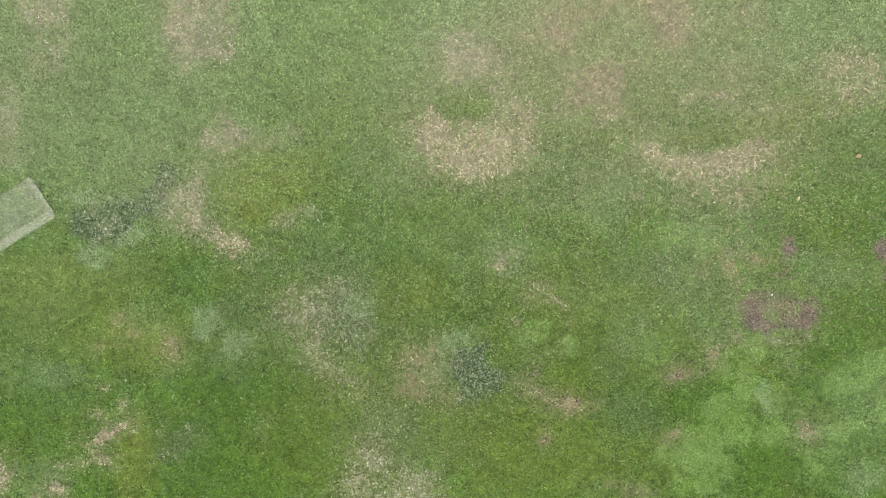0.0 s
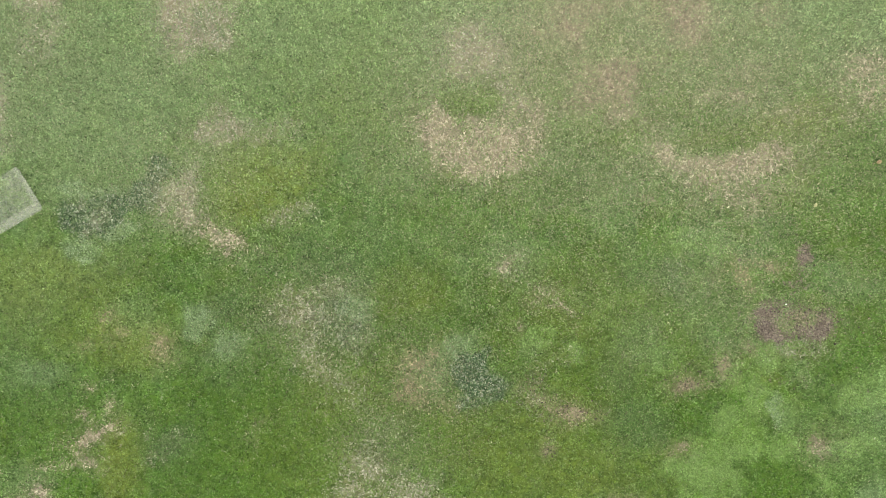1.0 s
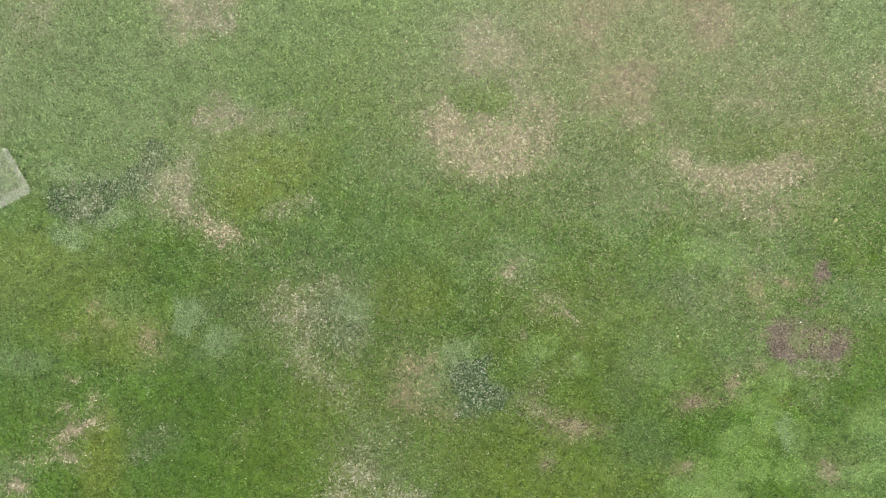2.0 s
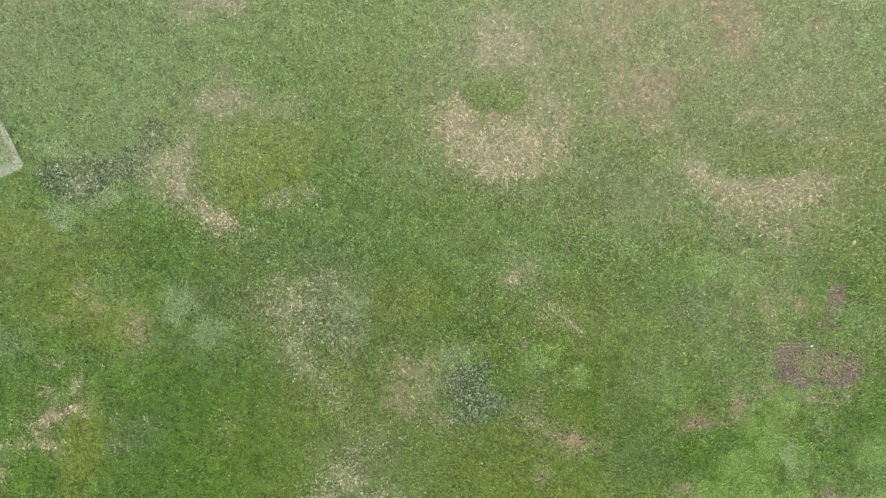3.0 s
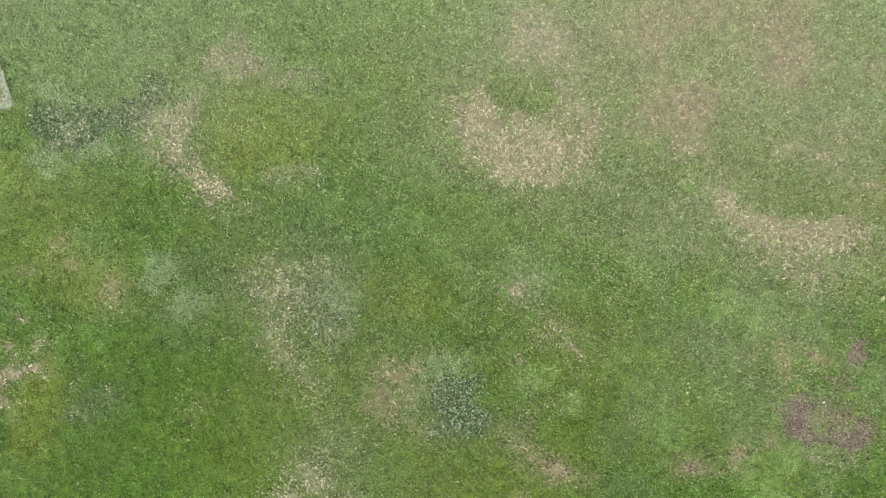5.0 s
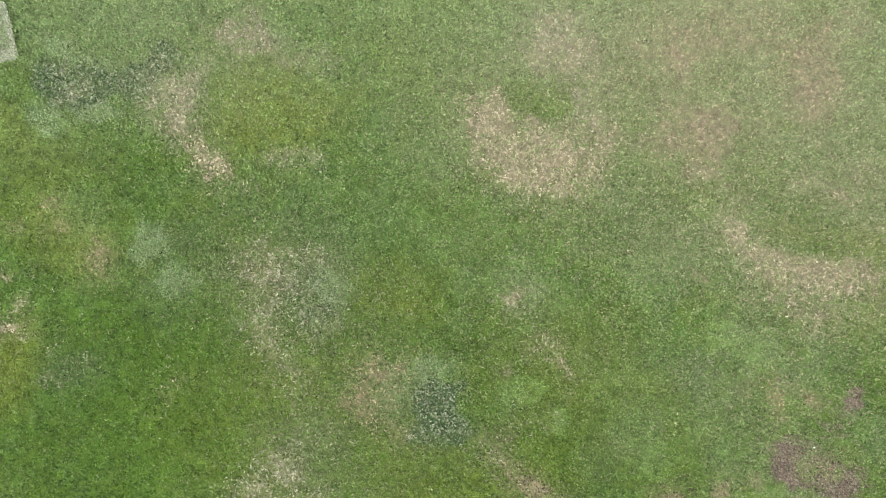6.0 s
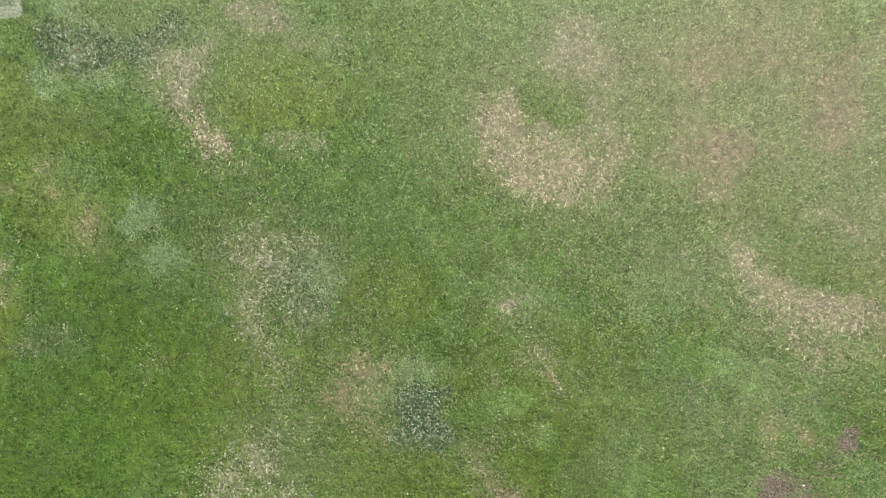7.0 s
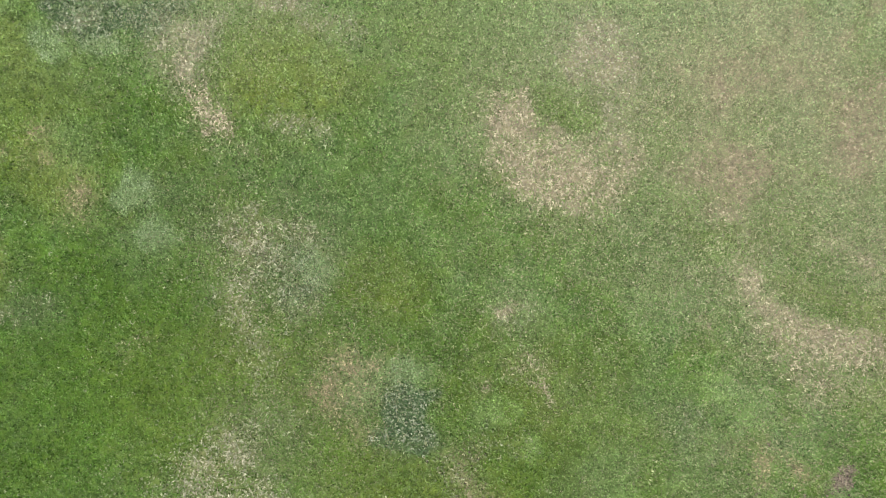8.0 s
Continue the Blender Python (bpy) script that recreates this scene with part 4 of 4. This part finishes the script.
def soil_patch(label, lobes, weight, crumbs=4600, light=(0.190, 0.158, 0.122), dark=(0.120, 0.100, 0.080)):
    """Bare earth with loose crumbs lying on it."""
    x, y = scatter(lobes, weight, crumbs)
    n = len(x)
    size = rng.uniform(0.005, 0.016, n) * rng.choice([1, 1, 1.3, 1.8], n)
    z = relief(x, y)
    corner = np.array([[1, 0, -.4], [-.5, .87, -.4], [-.5, -.87, -.4], [0.1, 0, 0.9]])
    turn = rng.random(n) * 6.283
    c, s = np.cos(turn)[:, None], np.sin(turn)[:, None]
    v = np.empty((n, 4, 3))
    px, py = corner[:, 0] * (1 + rng.normal(0, .2, (n, 4))), corner[:, 1] * (1 + rng.normal(0, .2, (n, 4)))
    v[:, :, 0] = x[:, None] + size[:, None] * (c * px - s * py)
    v[:, :, 1] = y[:, None] + size[:, None] * (s * px + c * py)
    v[:, :, 2] = z[:, None] + size[:, None] * (corner[:, 2] + 0.3)
    f = (4 * np.arange(n)[:, None] + np.array([[0, 1, 3, 1, 2, 3, 2, 0, 3]])).ravel()
    tone = mix(np.tile(dark, (n, 1)), light, rng.random(n)) * np.exp(rng.normal(0, 0.2, n))[:, None]
    place_patch("bare_soil_patch", label, "soil", "bare spots in the lawn", lobes, v.reshape(-1, 3), f, 3, np.repeat(tone, 4, axis=0), SOIL)


for kind, label, lobes, weight in PATCHES:
    if kind == "soil":
        soil_patch(label, lobes, weight)
        # near-black crumbs: the shade of small pits put into their colour
        soil_patch("dark earth crumbs in place of shaded pits in bare soil", lobes, weight, 900, (0.085, 0.066, 0.058), (0.05, 0.04, 0.036))
    elif kind == "lush":
        for lobe in lobes:
            if lobe[5] >= 0.35:
                clover_patch(lobe, weight)
    elif kind == "pale":
        for lobe in lobes:
            clover_patch(lobe, weight, True)
    elif kind in STRAW_TONES:
        dead_grass_patch(kind, label, lobes, weight)
        if kind == "pink":
            # dark crumbs again stand for small shaded pits
            soil_patch("dark earth crumbs in place of shaded pits in thin worn turf", lobes, weight, 700, (0.075, 0.062, 0.050), (0.045, 0.038, 0.032))


# ---------------------------------------------------------------- the thin sheet at the lawn's side
def ground_sheet(x, y, length, width, turn):
    """A pale see-through fleece lying on the grass, with a folded hem along its edges; x, y: its middle."""
    root = new("garden_fleece")
    root.location, root.rotation_euler = (x, y, 0), (0, 0, radians(turn))
    c, s = math.cos(radians(turn)), math.sin(radians(turn))

    l, w, ROUND = length / 2, width / 2, 0.075

    def strip(x0, x1, y0, y1, nx, ny, thick, lift):
        bm = bmesh.new()
        grid = {}
        for i in range(nx + 1):
            for j in range(ny + 1):
                u, v = x0 + (x1 - x0) * i / nx, y0 + (y1 - y0) * j / ny
                # the free corners are rounded
                a, b = u - (l - ROUND), abs(v) - (w - ROUND)
                if a > 0 and b > 0:
                    k = max(a, b) / math.hypot(a, b)
                    u, v = l - ROUND + a * k, math.copysign(w - ROUND + b * k, v)
                wx, wy = np.array([x + c * u - s * v]), np.array([y + s * u + c * v])
                edge = 0.008 * noise.noise(Vector((u * 5, v * 5, 2)))
                h = float(relief(wx, wy)[0]) + 0.058 + lift + 0.012 * noise.noise(Vector((u * 6, v * 6, 5)))
                for k in (0, 1):
                    grid[i, j, k] = bm.verts.new((u + edge, v + edge, h + k * thick))
        for i in range(nx):
            for j in range(ny):
                bm.faces.new([grid[i, j, 1], grid[i + 1, j, 1], grid[i + 1, j + 1, 1], grid[i, j + 1, 1]])
                bm.faces.new([grid[i, j, 0], grid[i, j + 1, 0], grid[i + 1, j + 1, 0], grid[i + 1, j, 0]])
        for i in range(nx):
            for j, a, b in ((0, i, i + 1), (ny, i + 1, i)):
                bm.faces.new([grid[a, j, 0], grid[b, j, 0], grid[b, j, 1], grid[a, j, 1]])
        for j in range(ny):
            for i, a, b in ((0, j + 1, j), (nx, j, j + 1)):
                bm.faces.new([grid[i, a, 0], grid[i, b, 0], grid[i, b, 1], grid[i, a, 1]])
        for q in bm.faces:
            q.smooth = True
        return bm

    part("sheet", strip(-l, l, -w, w, 40, 22, 0.001, 0.0), FLEECE, root)
    part("hem", strip(-l, l, -w, -w + 0.17, 40, 5, 0.001, 0.004), FLEECE_HEM, root, "doubled pale hem")
    part("hem", strip(l - 0.10, l, -w + 0.172, w, 4, 18, 0.001, 0.004), FLEECE, root, "doubled pale hem")
    tagged(root, "thin pale see-through fleece sheet lying on the grass", "sheet")


ground_sheet(-7.97, 0.53, 1.92, 0.86, 32)


# ---------------------------------------------------------------- tape corners pegged in the turf
def tape_corner(x, y, turn, arm, width, mat, label):
    """Two short strips of tape that meet at a right angle, lying on the grass."""
    root = new("corner_marker")
    root.location, root.rotation_euler = (x, y, float(relief(np.array([x]), np.array([y]))[0]) + 0.028), (0, 0, radians(turn))
    for across in (0, 1):
        bm = bmesh.new()
        steps = 8
        rows = []
        for i in range(steps + 1):
            d = arm[across] * i / steps
            if across and i == 0:
                d = width / 2 + 0.002
            z = 0.008 * math.sin(i * 1.7 + across)
            side = width / 2 * (1 - 0.25 * abs(math.sin(i * 2.3 + turn)))
            p = [(d, -side), (d, side)] if not across else [(-side, d), (side, d)]
            rows.append([bm.verts.new((*q, z + h)) for q in p for h in (0, 0.002)])
        for a, b in zip(rows, rows[1:]):
            for i, j in ((0, 2), (2, 3), (3, 1), (1, 0)):
                bm.faces.new([a[i], a[j], b[j], b[i]])
        bm.faces.new([rows[0][k] for k in (0, 1, 3, 2)])
        bm.faces.new([rows[-1][k] for k in (0, 2, 3, 1)])
        bmesh.ops.recalc_face_normals(bm, faces=bm.faces)
        part("tape_strip", bm, mat, root)
    tagged(root, label, "marker", "tape corners on the lawn")


NOTE = "faded yellow tape corner lying on the turf beside bare soil"
tape_corner(5.20, -0.76, -90, (0.16, 0.13), 0.010, YELLOW_TAPE, NOTE)
tape_corner(6.52, -0.74, 180, (0.15, 0.10), 0.010, YELLOW_TAPE, NOTE)
tape_corner(6.56, -1.37, 90, (0.12, 0.10), 0.009, YELLOW_TAPE, NOTE)
tape_corner(5.28, -1.41, 0, (0.10, 0.09), 0.009, YELLOW_TAPE, NOTE)
tape_corner(-5.53, 4.45, 15, (0.16, 0.17), 0.016, WHITE_TAPE, "weathered white tape corner lying on the grass")


# ---------------------------------------------------------------- fallen leaves, daisies and scraps
def rest_height(x, y):
    return float(relief(np.array([x]), np.array([y]))[0]) + 0.036


def fallen_leaf(x, y, length, width, turn, mat, label):
    root = new("fallen_leaf")
    root.location, root.rotation_euler = (x, y, rest_height(x, y)), (radians(8), radians(-6), radians(turn))
    bm = bmesh.new()
    rim, steps = [], 9
    spine = []
    for i in range(steps + 1):
        u = i / steps
        half = width / 2 * math.sin(math.pi * min(1, u * 0.96 + 0.04)) ** 0.75
        px, pz = (u - 0.5) * length, 0.15 * length * (u - 0.5) ** 2
        spine.append([bm.verts.new((px, 0, pz)), bm.verts.new((px, half, pz + 0.25 * half)), bm.verts.new((px, -half, pz + 0.3 * half))])
    for a, b in zip(spine, spine[1:]):
        bm.faces.new([a[0], b[0], b[1], a[1]])
        bm.faces.new([a[2], b[2], b[0], a[0]])
    bmesh.ops.solidify(bm, geom=bm.faces[:], thickness=0.0015)
    part("leaf_blade", bm, mat, root)
    bm = bmesh.new()
    bmesh.ops.create_cone(bm, cap_ends=True, segments=6, radius1=0.003, radius2=0.002, depth=0.45 * length,
                          matrix=pose(-0.68 * length, 0, 0.03 * length, 0, 90, 0))
    part("leaf_stalk", bm, mat, root)
    tagged(root, label, "leaf", "fallen leaves on the lawn")


fallen_leaf(6.32, 1.00, 0.085, 0.062, 70, YELLOW_LEAF, "pale yellow fallen leaf lying on the grass")
fallen_leaf(7.40, 1.76, 0.095, 0.07, 20, TAN_LEAF, "orange tan fallen leaf lying on the grass")


def daisy(x, y, size, label="small white daisy flower in the grass"):
    root = new("daisy")
    root.location = (x, y, rest_height(x, y))
    bm = bmesh.new()
    for k in range(13):
        a = k * 2 * math.pi / 13
        p, q = (math.cos(a), math.sin(a)), (-math.sin(a), math.cos(a))
        ring = [(0.2, -0.06, 0), (0.65, -0.15, 0.06), (1.0, -0.05, 0.02), (1.0, 0.05, 0.02), (0.65, 0.15, 0.06), (0.2, 0.06, 0)]
        bm.faces.new([bm.verts.new(((p[0] * u + q[0] * v) * size, (p[1] * u + q[1] * v) * size, w * size)) for u, v, w in ring])
    part("petals", bm, WHITE_PETAL, root, "white petals")
    bm = bmesh.new()
    bmesh.ops.create_uvsphere(bm, u_segments=10, v_segments=6, radius=0.26 * size, matrix=Matrix.Diagonal((1, 1, 0.5, 1)))
    part("flower_eye", bm, FLOWER_EYE, root, "yellow eye")
    bm = bmesh.new()
    bmesh.ops.create_cone(bm, cap_ends=True, segments=6, radius1=0.0015, radius2=0.0012, depth=0.06, matrix=pose(0, 0, -0.03))
    part("stem", bm, GREEN_STEM, root, "thin green stem")
    tagged(root, label, "flower", "daisies in the lawn")


GREEN_STEM = material("flower_stem", 0.6, 0.3, colour=(0.09, 0.16, 0.04), grain=60, spread=0.15)
for x, y, size in ((0.72, 4.03, 0.022), (7.34, 0.06, 0.016), (-5.35, -2.32, 0.018), (-4.59, -0.00, 0.016), (-7.24, -3.39, 0.014),
                   (-0.75, -1.55, 0.018), (7.41, -3.00, 0.020), (-1.32, 3.13, 0.015), (1.47, 0.70, 0.014), (-5.32, -2.34, 0.016)):
    daisy(x, y, 0.5 * size)


def paper_scrap(x, y, size, turn):
    bm = bmesh.new()
    bmesh.ops.create_grid(bm, x_segments=5, y_segments=4, size=0.5)
    for v in bm.verts:
        r = noise.noise(v.co * 3.1)
        v.co = Vector((v.co.x * size * (1.3 + 0.3 * r), v.co.y * size * (0.8 + 0.3 * r), 0.25 * size * noise.noise(v.co * 2.3 + Vector((3, 1, 0)))))
    bmesh.ops.solidify(bm, geom=bm.faces[:], thickness=0.001)
    ob = part("paper_scrap", bm, PAPER, None)
    ob.location, ob.rotation_euler = (x, y, rest_height(x, y)), (0, 0, radians(turn))
    tagged(ob, "crumpled white scrap of paper beside bare soil", "litter")


paper_scrap(5.85, -0.72, 0.022, 25)
